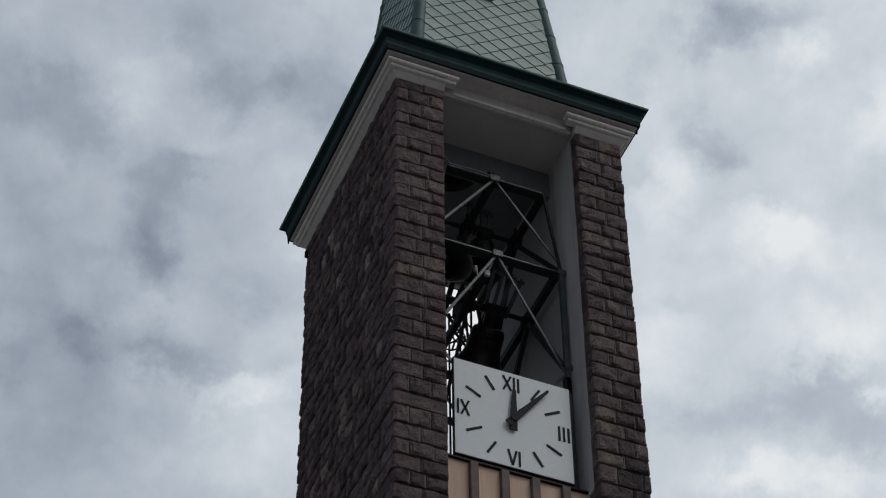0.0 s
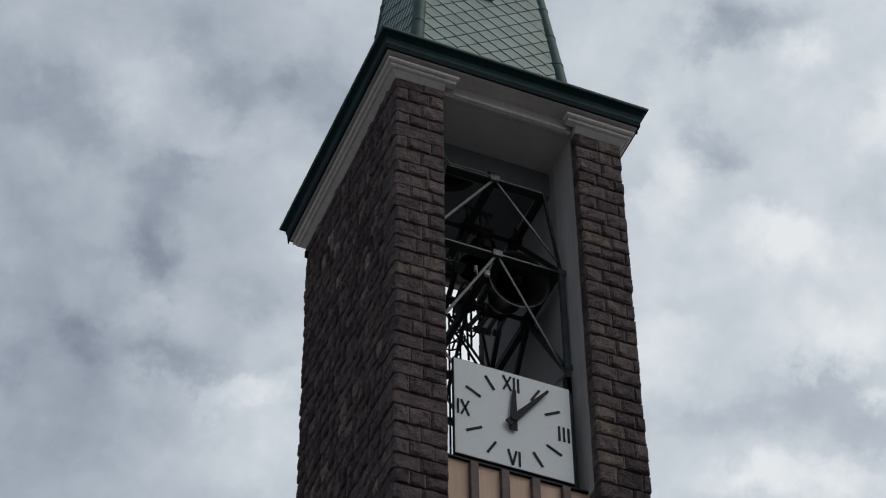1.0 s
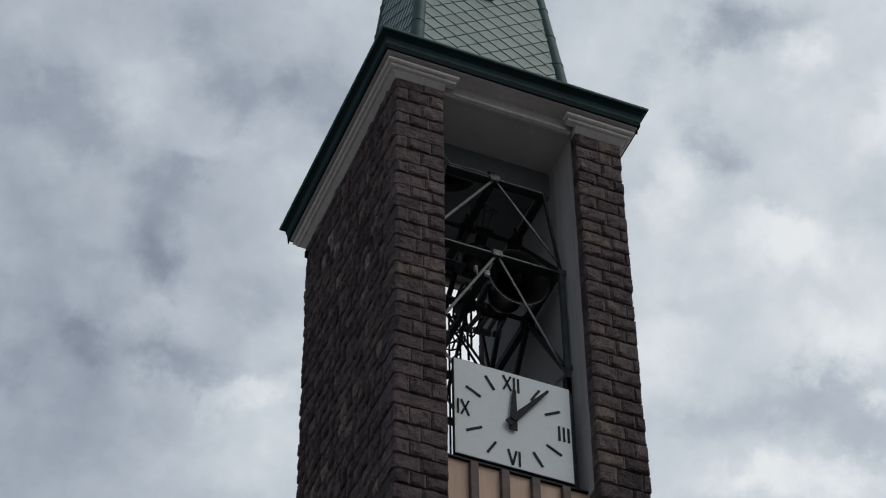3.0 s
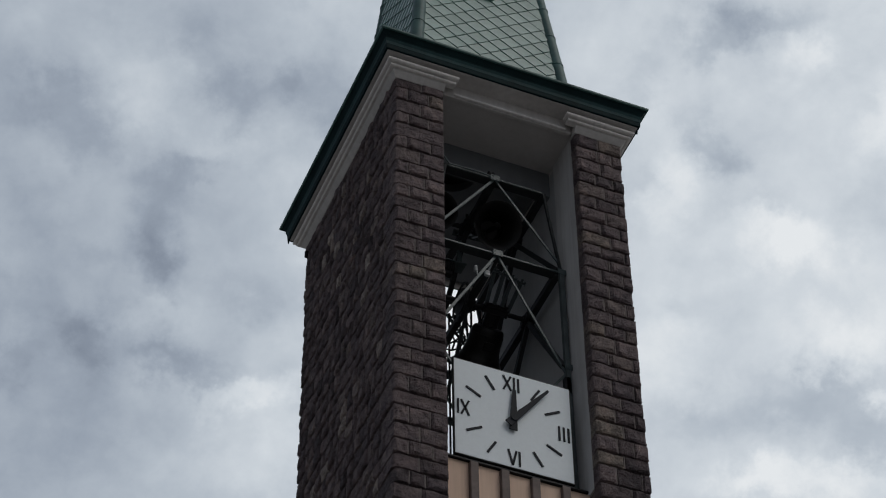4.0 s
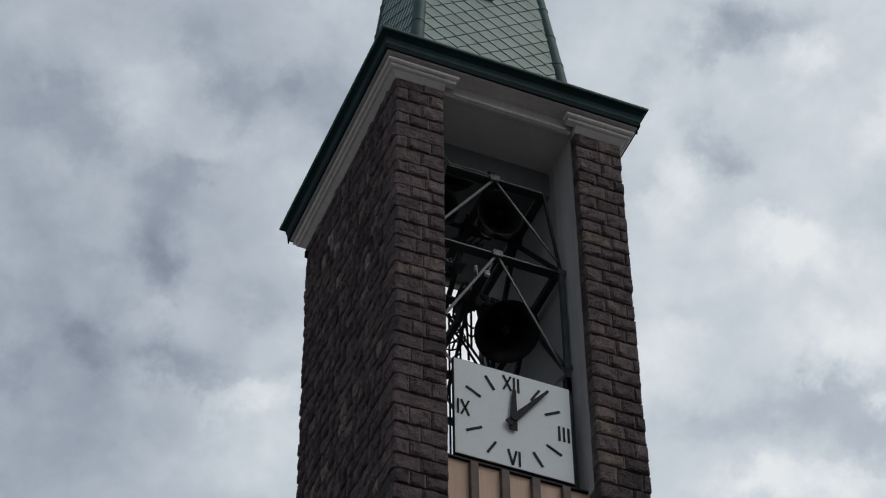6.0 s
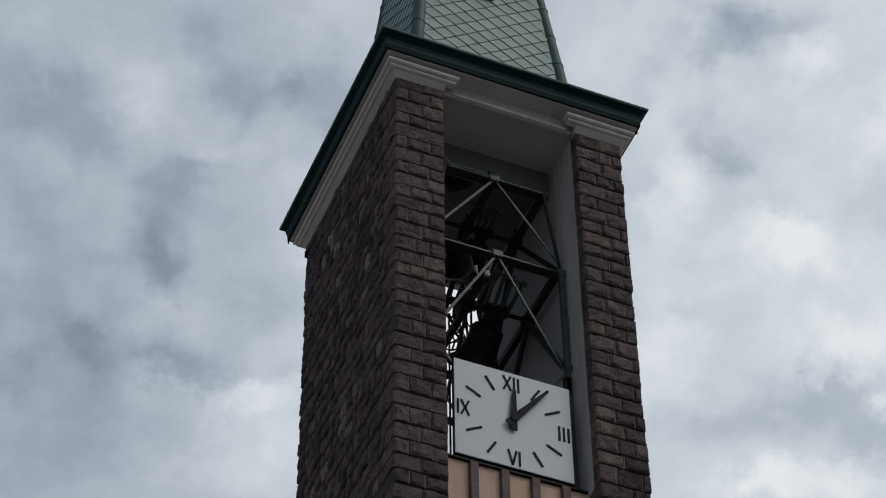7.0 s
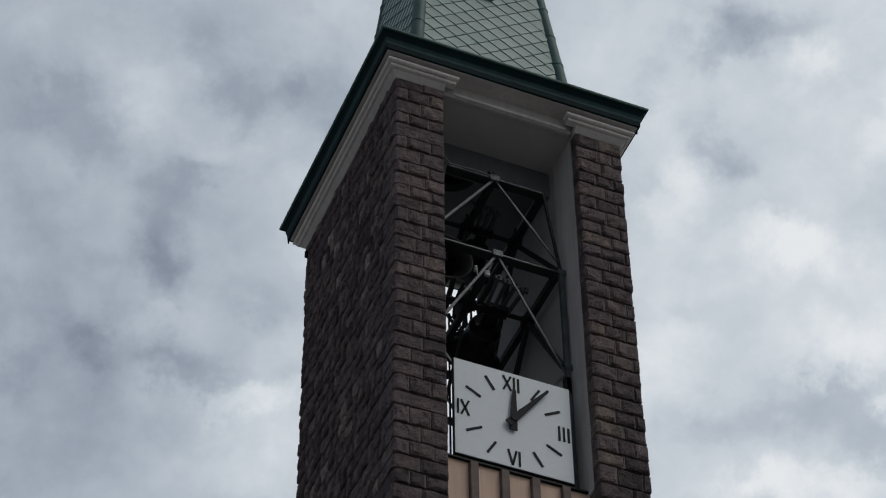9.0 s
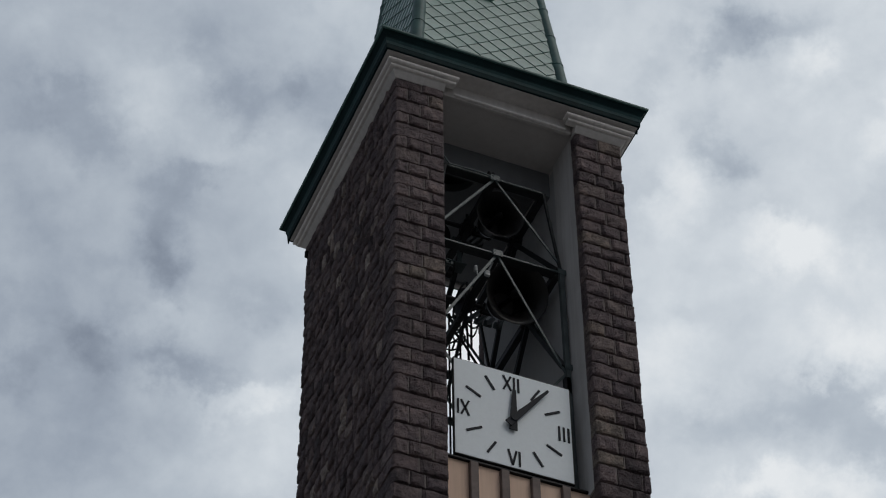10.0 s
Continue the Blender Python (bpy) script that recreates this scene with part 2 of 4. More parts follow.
# clouds as soft forms: place across and up, half width, half height, strength
DARK_WEST = [(-0.509, -0.02, 0.045, 0.06, -0.28), (-0.50, 0.10, 0.065, 0.07, -0.20), (-0.60, -0.03, 0.07, 0.04, -0.12), (-0.354, -0.08, 0.05, 0.03, -0.08),
             (-0.655, -0.145, 0.075, 0.055, -0.30), (-0.605, -0.205, 0.05, 0.04, -0.16), (-0.765, -0.19, 0.04, 0.04, -0.16), (-0.485, -0.19, 0.055, 0.035, -0.24),
             (-0.40, -0.215, 0.06, 0.02, -0.12), (-0.70, 0.265, 0.09, 0.05, -0.20), (-0.63, 0.20, 0.06, 0.05, -0.20), (-0.36, 0.26, 0.05, 0.05, -0.20),
             (-0.44, 0.38, 0.05, 0.05, -0.12), (-0.39, 0.31, 0.05, 0.04, -0.12), (-0.27, 0.295, 0.04, 0.035, -0.20), (-0.19, 0.25, 0.05, 0.06, -0.20), (-0.71, 0.06, 0.08, 0.05, -0.10),
             (-0.68, -0.32, 0.14, 0.10, -0.10), (-0.75, -0.07, 0.08, 0.06, -0.14), (-0.43, 0.13, 0.05, 0.025, -0.16)]
BRIGHT_WEST = [(-0.35, -0.25, 0.10, 0.032, 0.19), (-0.25, -0.255, 0.08, 0.03, 0.13), (-0.53, 0.30, 0.13, 0.10, 0.20), (-0.36, 0.17, 0.09, 0.05, 0.12),
               (-0.20, -0.02, 0.06, 0.10, 0.16), (-0.28, -0.16, 0.09, 0.06, 0.12), (-0.30, -0.36, 0.12, 0.10, 0.22), (-0.52, -0.11, 0.08, 0.02, 0.10),
               (-0.74, 0.40, 0.10, 0.05, 0.06), (-0.20, 0.41, 0.10, 0.05, 0.08), (-0.50, -0.41, 0.12, 0.05, 0.08)]
DARK_EAST = [(0.50, 0.42, 0.05, 0.045, -0.32), (0.46, 0.365, 0.05, 0.03, -0.22), (0.60, 0.41, 0.10, 0.03, -0.16), (0.47, 0.20, 0.035, 0.06, -0.20),
             (0.51, 0.15, 0.04, 0.035, -0.22), (0.33, 0.12, 0.03, 0.03, -0.10), (0.36, 0.31, 0.06, 0.05, -0.14), (0.73, 0.27, 0.06, 0.04, -0.08),
             (0.70, -0.25, 0.11, 0.045, -0.18), (0.58, -0.285, 0.12, 0.04, -0.14), (0.76, -0.33, 0.08, 0.05, -0.24), (0.44, -0.30, 0.07, 0.04, -0.10), (0.67, -0.22, 0.08, 0.02, -0.10),
             (0.57, 0.065, 0.05, 0.02, -0.08), (0.77, 0.08, 0.05, 0.08, -0.12), (0.42, -0.10, 0.05, 0.03, -0.08)]
# the last form is added: glare in the belfry gap put into a white patch
BRIGHT_EAST = [(0.60, 0.01, 0.09, 0.05, 0.22), (0.69, -0.15, 0.09, 0.05, 0.14), (0.77, -0.255, 0.04, 0.022, 0.24), (0.64, 0.33, 0.06, 0.05, 0.18),
               (0.77, 0.24, 0.07, 0.06, 0.16), (0.40, 0.08, 0.07, 0.09, 0.20), (0.36, 0.24, 0.05, 0.05, 0.10), (0.55, -0.42, 0.10, 0.04, 0.24),
               (0.38, -0.18, 0.10, 0.16, 0.18), (0.72, -0.42, 0.08, 0.04, 0.14), (0.05, -0.14, 0.10, 0.14, 0.40)]


def build_sky():
    bm = bmesh.new()
    R, nu, nv = 3200.0, 48, 32
    grid = []
    for j in range(nv + 1):
        el = radians(-38 + 76 * j / nv)
        grid.append([bm.verts.new((R * math.sin(az) * math.cos(el), R * math.cos(az) * math.cos(el), R * math.sin(el)))
                     for az in (radians(-44 + 88 * i / nu) for i in range(nu + 1))])
    for j in range(nv):
        for i in range(nu):
            bm.faces.new((grid[j][i], grid[j][i + 1], grid[j + 1][i + 1], grid[j + 1][i]))
    ob = solid("backdrop", bm, cloud_material(), "grey and white overcast clouds drifting behind the tower", "sky", "structure", True)
    return ob


backdrop = build_sky()
SKY_REST = look(EYE, AIM, -0.765) @ Matrix.Rotation(radians(-90), 4, "X")


# ---- ground ----
def build_ground():
    bm = bmesh.new()
    bmesh.ops.create_grid(bm, x_segments=8, y_segments=8, size=3000)
    solid("ground", bm, GROUND, "grey paved ground round the foot of the tower", "ground")


build_ground()



# ---- tower: side walls of rough-faced stone ----
COURSE = 0.215
# lower edge of each course laid stone by stone, from the top down
EDGES = [0.0, -0.16, -0.38, -0.62, -0.81, -1.05, -1.25, -1.49, -1.69, -1.90, -2.09, -2.29, -2.52, -2.76, -2.99, -3.21, -3.40, -3.65, -3.85, -4.07, -4.31,
         -4.52, -4.73, -4.94, -5.18, -5.38, -5.64, -5.87, -6.08, -6.29, -6.49, -6.70]
SHOWN = len(EDGES) - 1
EAST_DROP = 0.068                # the courses of the east wall lie lower by this
# upright joints of each course, metres from the outer edge (west wall) or from the inner edge (east wall)
WEST_JOINTS = [[0.33], [0.14, 0.42], [0.31], [0.16, 0.42], [], [0.13, 0.44], [0.30], [0.15, 0.41], [0.36], [0.17, 0.44], [0.32], [0.15, 0.39], [0.32], [0.24, 0.41],
               [0.33], [0.16, 0.37], [0.32], [0.13, 0.37], [0.31], [0.19, 0.36], [0.32], [0.18, 0.47], [0.32], [0.16, 0.42], [], [0.16, 0.41], [0.29], [0.16, 0.44],
               [0.28], [0.17, 0.35], [0.30]]
EAST_JOINTS = [[0.31], [0.29, 0.48], [0.32], [0.24, 0.48], [0.35], [0.22, 0.51], [0.35], [0.26, 0.51], [0.38], [0.24, 0.55], [0.34], [0.22, 0.50], [0.31], [0.23, 0.51],
               [0.31], [0.21, 0.47], [0.33], [0.23, 0.54], [0.32], [0.24, 0.52], [0.34], [0.26, 0.50], [0.35], [0.26, 0.46], [0.33], [0.22, 0.53], [0.39], [0.25, 0.50],
               [0.33], [0.24, 0.50], [0.36]]
rng = random.Random(7)


def rock_mesh(seed, mat):
    """A rough-faced block, 1 wide, 1 high, its face towards -y."""
    r = random.Random(seed)
    bm = bmesh.new()
    us = (0, 0.03, 0.12, 0.3 + 0.12 * r.random(), 0.55 + 0.15 * r.random(), 0.88, 0.97, 1)
    ws = (0, 0.035, 0.16, 0.45 + 0.15 * r.random(), 0.84, 0.95, 1)
    nu, nw = len(us) - 1, len(ws) - 1
    tilt_u, tilt_w = r.uniform(-0.012, 0.012), r.uniform(-0.004, 0.014)
    grid = []
    for j, w in enumerate(ws):
        row = []
        for i, u in enumerate(us):
            edge = min(i, nu - i, j, nw - j)
            if edge == 0:
                y = 0.028 if j == 0 else 0.012
            elif edge == 1:
                y = -0.004 - 0.010 * r.random() - (0.006 if j == 1 else 0)
            else:
                y = -0.016 - 0.016 * r.random() + tilt_u * (u - 0.5) * 2 - tilt_w * (0.5 - w) * 2
            side, rise = (r.uniform(-0.016, 0.016), r.uniform(-0.03, 0.03)) if edge else (r.uniform(-0.008, 0.008), r.uniform(-0.018, 0.018))
            row.append(bm.verts.new((u + side, y, w + rise)))
        grid.append(row)
    for j in range(nw):
        for i in range(nu):
            bm.faces.new((grid[j][i], grid[j][i + 1], grid[j + 1][i + 1], grid[j + 1][i]))
    border = grid[0] + [grid[j][nu] for j in range(1, nw)] + grid[nw][::-1] + [grid[j][0] for j in range(nw - 1, 0, -1)]
    deep = [bm.verts.new((v.co.x, 0.12, v.co.z)) for v in border]
    for i in range(len(border)):
        j = (i + 1) % len(border)
        bm.faces.new((border[j], border[i], deep[i], deep[j]))
    return mesh_of("stone", bm, mat)


def corner_mesh(seed):
    """A rough-faced corner block, 1 x 1 x 1, faced towards -x and -y."""
    r = random.Random(seed)
    bm = bmesh.new()
    path = [(1, 0), (0.96, 0), (0.75, 0), (0.5, 0), (0.16, 0), (0.05, 0.05), (0, 0.16), (0, 0.5), (0, 0.75), (0, 0.96), (0, 1)]
    ws = (0, 0.035, 0.3, 0.65, 0.93, 1)
    last, top = len(path) - 1, len(ws) - 1
    grid = []
    for j, w in enumerate(ws):
        row = []
        for i, (x, y) in enumerate(path):
            rim = i in (0, last) or j in (0, top)
            push = 0.10 if j == 0 else 0.02 if rim else -0.02 - 0.05 * r.random()
            dx = push if y > 0 else 0.0
            dy = push if x > 0 else 0
            row.append(bm.verts.new((x + dx, y + dy, w + (0 if j in (0, top) else r.uniform(-0.02, 0.03)))))
        grid.append(row)
    for j in range(top):
        for i in range(last):
            bm.faces.new((grid[j][i], grid[j][i + 1], grid[j + 1][i + 1], grid[j + 1][i]))
    for row in (grid[0], grid[top]):
        bm.faces.new(row + [bm.verts.new((1, 1, row[0].co.z))])
    return mesh_of("corner_stone", bm, STONE_CORNER)


ROCKS = [rock_mesh(s, STONE) for s in range(16)]
FRONT_ROCKS = [rock_mesh(s, STONE_CORNER) for s in range(20, 44)]
PALE_ROCKS = [rock_mesh(s, STONE_PALE) for s in range(44, 47)]
CORNERS = [corner_mesh(s) for s in range(50, 64)]
WEST_SPLIT, REAR, POINTING = 1.15, [], []


def lay(parent, mesh, at, rz, sx, sy, sz, name="stone"):
    ob = new(name, mesh)
    ob.parent = parent
    ob.matrix_basis = Matrix.LocRotScale(at, Euler((0, 0, rz)), (sx, sy, sz))


def lay_front(parent, cuts, z, h, pale=False):
    """Front stones of one course between the given cuts."""
    for k, (a, b) in enumerate(zip(cuts, cuts[1:])):
        if k:
            POINTING.append(("front", a, z, 0.0, h))
        g, end = 0.006 + 0.003 * rng.random(), b
        if abs(b - W - 0.02) < 0.01:
            end = b + rng.uniform(-0.016, 0.004)
        lay(parent, rng.choice(PALE_ROCKS if pale and k == 0 else FRONT_ROCKS), V(a + g, rng.uniform(-0.010, 0.002), z + 0.010), rng.uniform(-0.012, 0.012), end - a - 2 * g, 1.1, h - 0.014)


def lay_west(parent, a, b, z, h):
    """Stones of one course along the west face, from depth a to depth b."""
    p = a
    while b - p > 0.04:
        n = rng.uniform(0.12, 0.25)
        if b - p - n < 0.08:
            n = b - p
        g, rock = 0.008 + 0.005 * rng.random(), rng.choice(ROCKS)
        if p > a + 0.01:
            POINTING.append(("west", p, z, 0.0, h))
        at = V(rng.uniform(-0.010, 0.006), p + n - g, z + 0.012)
        turn = radians(-90) + rng.uniform(-0.025, 0.035)
        if p + n > WEST_SPLIT:
            REAR.append((rock, Matrix.LocRotScale(at, Euler((0, 0, turn)), (n - 2 * g, 0.95, h - 0.020))))
        else:
            lay(parent, rock, at, turn, n - 2 * g, 0.95, h - 0.020)
        p += n


def joined_stones(name, boxes, parent, label):
    """Far courses as one mesh of slightly uneven blocks."""
    vs, fs = [], []
    for lo, hi in boxes:
        k = len(vs)
        for z in (lo[2], hi[2]):
            vs += [(lo[0], lo[1], z), (hi[0], lo[1], z), (hi[0], hi[1], z), (lo[0], hi[1], z)]
        fs += [(k, k + 3, k + 2, k + 1), (k + 4, k + 5, k + 6, k + 7), (k, k + 1, k + 5, k + 4), (k + 1, k + 2, k + 6, k + 5),
               (k + 2, k + 3, k + 7, k + 6), (k + 3, k, k + 4, k + 7)]
    for rock, m in (REAR if parent.name == "wall_west" else ()):
        k = len(vs)
        vs += [tuple(m @ v.co) for v in rock.vertices]
        fs += [tuple(k + q for q in p.vertices) for p in rock.polygons]
    me = bpy.data.meshes.new(name)
    me.from_pydata(vs, [], fs)
    me.materials.append(STONE_FAR)
    ob = new(name, me)
    ob.parent = parent
    tagged(ob, label, "", "", "stuff")


def build_wall(name, x0, x1, west):
    bm = bmesh.new()
    add_box(bm, V(x0 + (0.030 if west else 0.035), 0.028, -TOP), V(x1 - 0.035, D - 0.03, 0))
    side = "shaded" if west else "narrow"
    wall = solid(name, bm, MORTAR, f"tall {side} tower wall of rough dark brown stone blocks", "wall")
    bm = bmesh.new()
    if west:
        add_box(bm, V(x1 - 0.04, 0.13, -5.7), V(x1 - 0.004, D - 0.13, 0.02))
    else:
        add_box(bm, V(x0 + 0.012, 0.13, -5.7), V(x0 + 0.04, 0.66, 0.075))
    part("plaster_lining", bm, PLASTER if not west else INNER_SHADE, wall, "smooth grey plaster lining of the belfry opening")
    if not west:
        bm = bmesh.new()
        # lining past the reveal, its grey darkened for the shade deeper inside
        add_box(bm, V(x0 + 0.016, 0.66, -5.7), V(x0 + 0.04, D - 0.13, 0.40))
        part("concrete_lining", bm, INNER_SHADE, wall, "dark concrete inside the belfry, its shade put into the grey")
    drop = 0.0 if west else EAST_DROP
    for k in range(SHOWN):
        top = EDGES[k] - (drop if k else 0.0)
        z = EDGES[k + 1] - drop
        h = top - z
        if west:
            cuts = [x0 + q for q in WEST_JOINTS[k]] + [x1]
            a = cuts[0] - x0
            b = rng.uniform(0.16, 0.28) if a > 0.26 else rng.uniform(0.30, 0.46)
            g = 0.006
            lay(wall, rng.choice(CORNERS), V(x0, 0, z + 0.010), 0, a - g, b - g, h - 0.014)
            POINTING.append(("front", cuts[0], z, 0.0, h))
            POINTING.append(("west", b, z, x0, h))
            lay_front(wall, cuts, z, h, k == 15)
            lay_west(wall, b, D, z, h)
        else:
            lay_front(wall, [x0] + [x0 + q for q in EAST_JOINTS[k]] + [x1], z, h, k in (22, 24))
    boxes = []
    total = int((TOP + EDGES[-1]) / COURSE) + SHOWN
    for k in range(total):
        z = EDGES[k + 1] - drop if k < SHOWN else EDGES[-1] - drop - (k + 1 - SHOWN) * COURSE
        h = (EDGES[k] - EDGES[k + 1]) if k < SHOWN else COURSE
        g = 0.01

        def run(a, b, make):
            p = a
            while b - p > 0.04:
                n = rng.uniform(0.28, 0.5)
                if b - p - n < 0.16:
                    n = b - p
                make(p + g, p + n - g, rng.uniform(-0.02, 0.012))
                p += n
        zz = (z + g + TOP, z + h - g + TOP)
        if k >= SHOWN:
            run(x0, x1, lambda a, b, o: boxes.append(((a, o, zz[0]), (b, 0.12, zz[1]))))
            if west:
                run(0.12, D, lambda a, b, o: boxes.append(((x0 + o, a, zz[0]), (x0 + 0.12, b, zz[1]))))
        run(x0, x1, lambda a, b, o: boxes.append(((a, D - 0.12, zz[0]), (b, D - o, zz[1]))))
        if not west:
            run(0.13, D - 0.13, lambda a, b, o: boxes.append(((x1 - 0.12, a, zz[0]), (x1 - o, b, zz[1]))))
    bm = bmesh.new()
    for face, p, z, fixed, h in POINTING:
        if p > x1 - 0.01 and face == "front":
            continue
        if face == "front":
            add_box(bm, V(p - 0.008, fixed - 0.004, z + 0.022), V(p + 0.008, fixed + 0.04, z + h))
        else:
            add_box(bm, V(fixed - 0.002, p - 0.009, z + 0.022), V(fixed + 0.04, p + 0.009, z + h))
    POINTING.clear()
    part("pointing", bm, MORTAR, wall, "pale mortar in the upright joints")
    joined_stones("stone_courses", boxes, wall, "lower and rear courses of brown stone")
    return wall


# ---- belfry shell: soffits, infill, sill, floor ----
def build_shell():
    bm = bmesh.new()
    add_box(bm, V(PW - 0.03, 0.06, 0.06), V(W - PW + 0.03, SOFFIT, 0.36))
    solid("ceiling", bm, CEILING, "pale plastered soffit over the open belfry", "ceiling")
    # slab over the bells, with a round hatch
    bm = bmesh.new()
    x0, x1, y0, y1, seg = PW - 0.03, W - PW + 0.03, SOFFIT + 0.13, D - 0.06, 48
    hx, hy, hr = HATCH
    rings = [[], [], [], []]
    for k in range(seg):
        a = 2 * math.pi * k / seg
        u, v = math.cos(a), math.sin(a)
        reach = min(((x1 if u > 0 else x0) - hx) / u if abs(u) > 1e-6 else 99, ((y1 if v > 0 else y0) - hy) / v if abs(v) > 1e-6 else 99)
        for ring, q, z in zip(rings, (reach, hr, hr, reach), (0.06, 0.06, 0.20, 0.20)):
            ring.append(bm.verts.new(V(hx + u * q, hy + v * q, z)))
    for p, q in zip(rings, rings[1:] + rings[:1]):
        for k in range(seg):
            n = (k + 1) % seg
            bm.faces.new((p[k], p[n], q[n], q[k]))
    for x, y in ((x0, y0), (x1, y0), (x1, y1), (x0, y1)):
        # corners of the slab beyond the fan
        near = sorted(range(seg), key=lambda k: (rings[0][k].co.x - x) ** 2 + (rings[0][k].co.y - y) ** 2)[:2]
        if abs(near[0] - near[1]) in (1, seg - 1):
            c0, c1 = bm.verts.new(V(x, y, 0.06)), bm.verts.new(V(x, y, 0.20))
            bm.faces.new((rings[0][near[0]], c0, rings[0][near[1]]))
            bm.faces.new((rings[3][near[0]], rings[3][near[1]], c1))
    solid("ceiling_slab", bm, SLAB, "grey concrete ceiling slab with a round hatch above the bells", "ceiling")
    # cap added over the hatch, dark so that the opening stays black
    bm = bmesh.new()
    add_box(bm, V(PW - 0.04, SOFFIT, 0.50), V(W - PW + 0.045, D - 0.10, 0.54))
    solid("hatch_cap", bm, DARK_GREY, "dark cap added over the round hatch to keep it black", "ceiling")

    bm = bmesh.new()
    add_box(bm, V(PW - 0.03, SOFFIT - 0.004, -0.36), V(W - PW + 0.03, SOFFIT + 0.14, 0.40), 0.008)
    solid("lintel", bm, DARK_GREY, "dark grey concrete lintel hanging below the soffit", "lintel")
    bm = bmesh.new()
    add_box(bm, V(PW - 0.04, SOFFIT, 0.95), V(W - PW + 0.045, D - SOFFIT, 1.0))
    for x0, x1, z in ((PW - 0.04, PW - 0.004, 0.02), (W - PW + 0.021, W - PW + 0.045, 0.40)):
        add_box(bm, V(x0, SOFFIT, z), V(x1, D - SOFFIT, 0.95))
    for y0, y1 in ((SOFFIT - 0.04, SOFFIT), (D - SOFFIT, D - SOFFIT + 0.04)):
        add_box(bm, V(PW, y0, 0.36), V(W - PW, y1, 0.95))
    solid("ceiling_hollow", bm, CEILING, "pale plastered hollow above the bells", "ceiling")

    bm = bmesh.new()
    add_box(bm, V(PW - 0.02, 0.34, -5.95), V(W - PW + 0.02, D - 0.34, -5.75))
    solid("floor", bm, INNER_SHADE, "concrete floor slab of the belfry", "floor")

    for name, y0, y1, s in (("wall_south", 0.262, 0.42, -1), ("wall_north", D - 0.42, D - 0.262, 1)):
        bm = bmesh.new()
        add_box(bm, V(PW - 0.02, y0, -TOP), V(W - PW + 0.02, y1, -5.70))
        wall = solid(name, bm, PANEL, "salmon rendered infill with brown upright fins below the belfry", "wall")
        n = 4
        for i in range(n):
            x = FIN0 + i * FINSTEP
            bm = bmesh.new()
            a, b = (y0 - 0.062, y0 + 0.004) if s < 0 else (y1 - 0.004, y1 + 0.062)
            add_box(bm, V(x - 0.048, a, -TOP + 0.3), V(x + 0.048, b, -5.71), 0.006)
            part("fin", bm, FIN, wall, "brown painted upright fin")
    bm = bmesh.new()
    add_box(bm, V(PW + 0.005, 0.225, -5.70), V(W - PW - 0.005, 0.44, -5.668), 0.006)
    solid("sill", bm, SILL, "black metal sill below the clock", "sill")


FIN0, FINSTEP = 1.005, 0.36
HATCH = (1.27, 1.24, 0.30)       # place and radius of the round hatch over the bells
SOFFIT = 0.80                    # depth of the soffits behind the front and rear faces


# ---- cornice and gutter ----
def sweep(bm, prof, ends=None):
    """A closed (outward, height) profile led round the tower: a whole ring, or, with ends=(side, past), round one side wall
    and so far past its inner faces."""
    rows = []
    for o, z in prof:
        if ends is None:
            plan = [(-o, -o), (-o, D + o), (W + o, D + o), (W + o, -o)]
        elif ends[0] < 0:
            plan = [(PW + ends[1], -o), (-o, -o), (-o, D + o), (PW + ends[1], D + o)]
        else:
            plan = [(W - PW - ends[1], D + o), (W + o, D + o), (W + o, -o), (W - PW - ends[1], -o)]
        rows.append([bm.verts.new((x, y, z)) for x, y in plan])
    n = len(rows)
    for i in range(n):
        p, q = rows[i], rows[(i + 1) % n]
        for k in range(4 if ends is None else 3):
            j = (k + 1) % 4
            bm.faces.new((p[k], p[j], q[j], q[k]))
    if ends is not None:
        bm.faces.new([r[0] for r in rows])
        bm.faces.new([r[3] for r in rows][::-1])


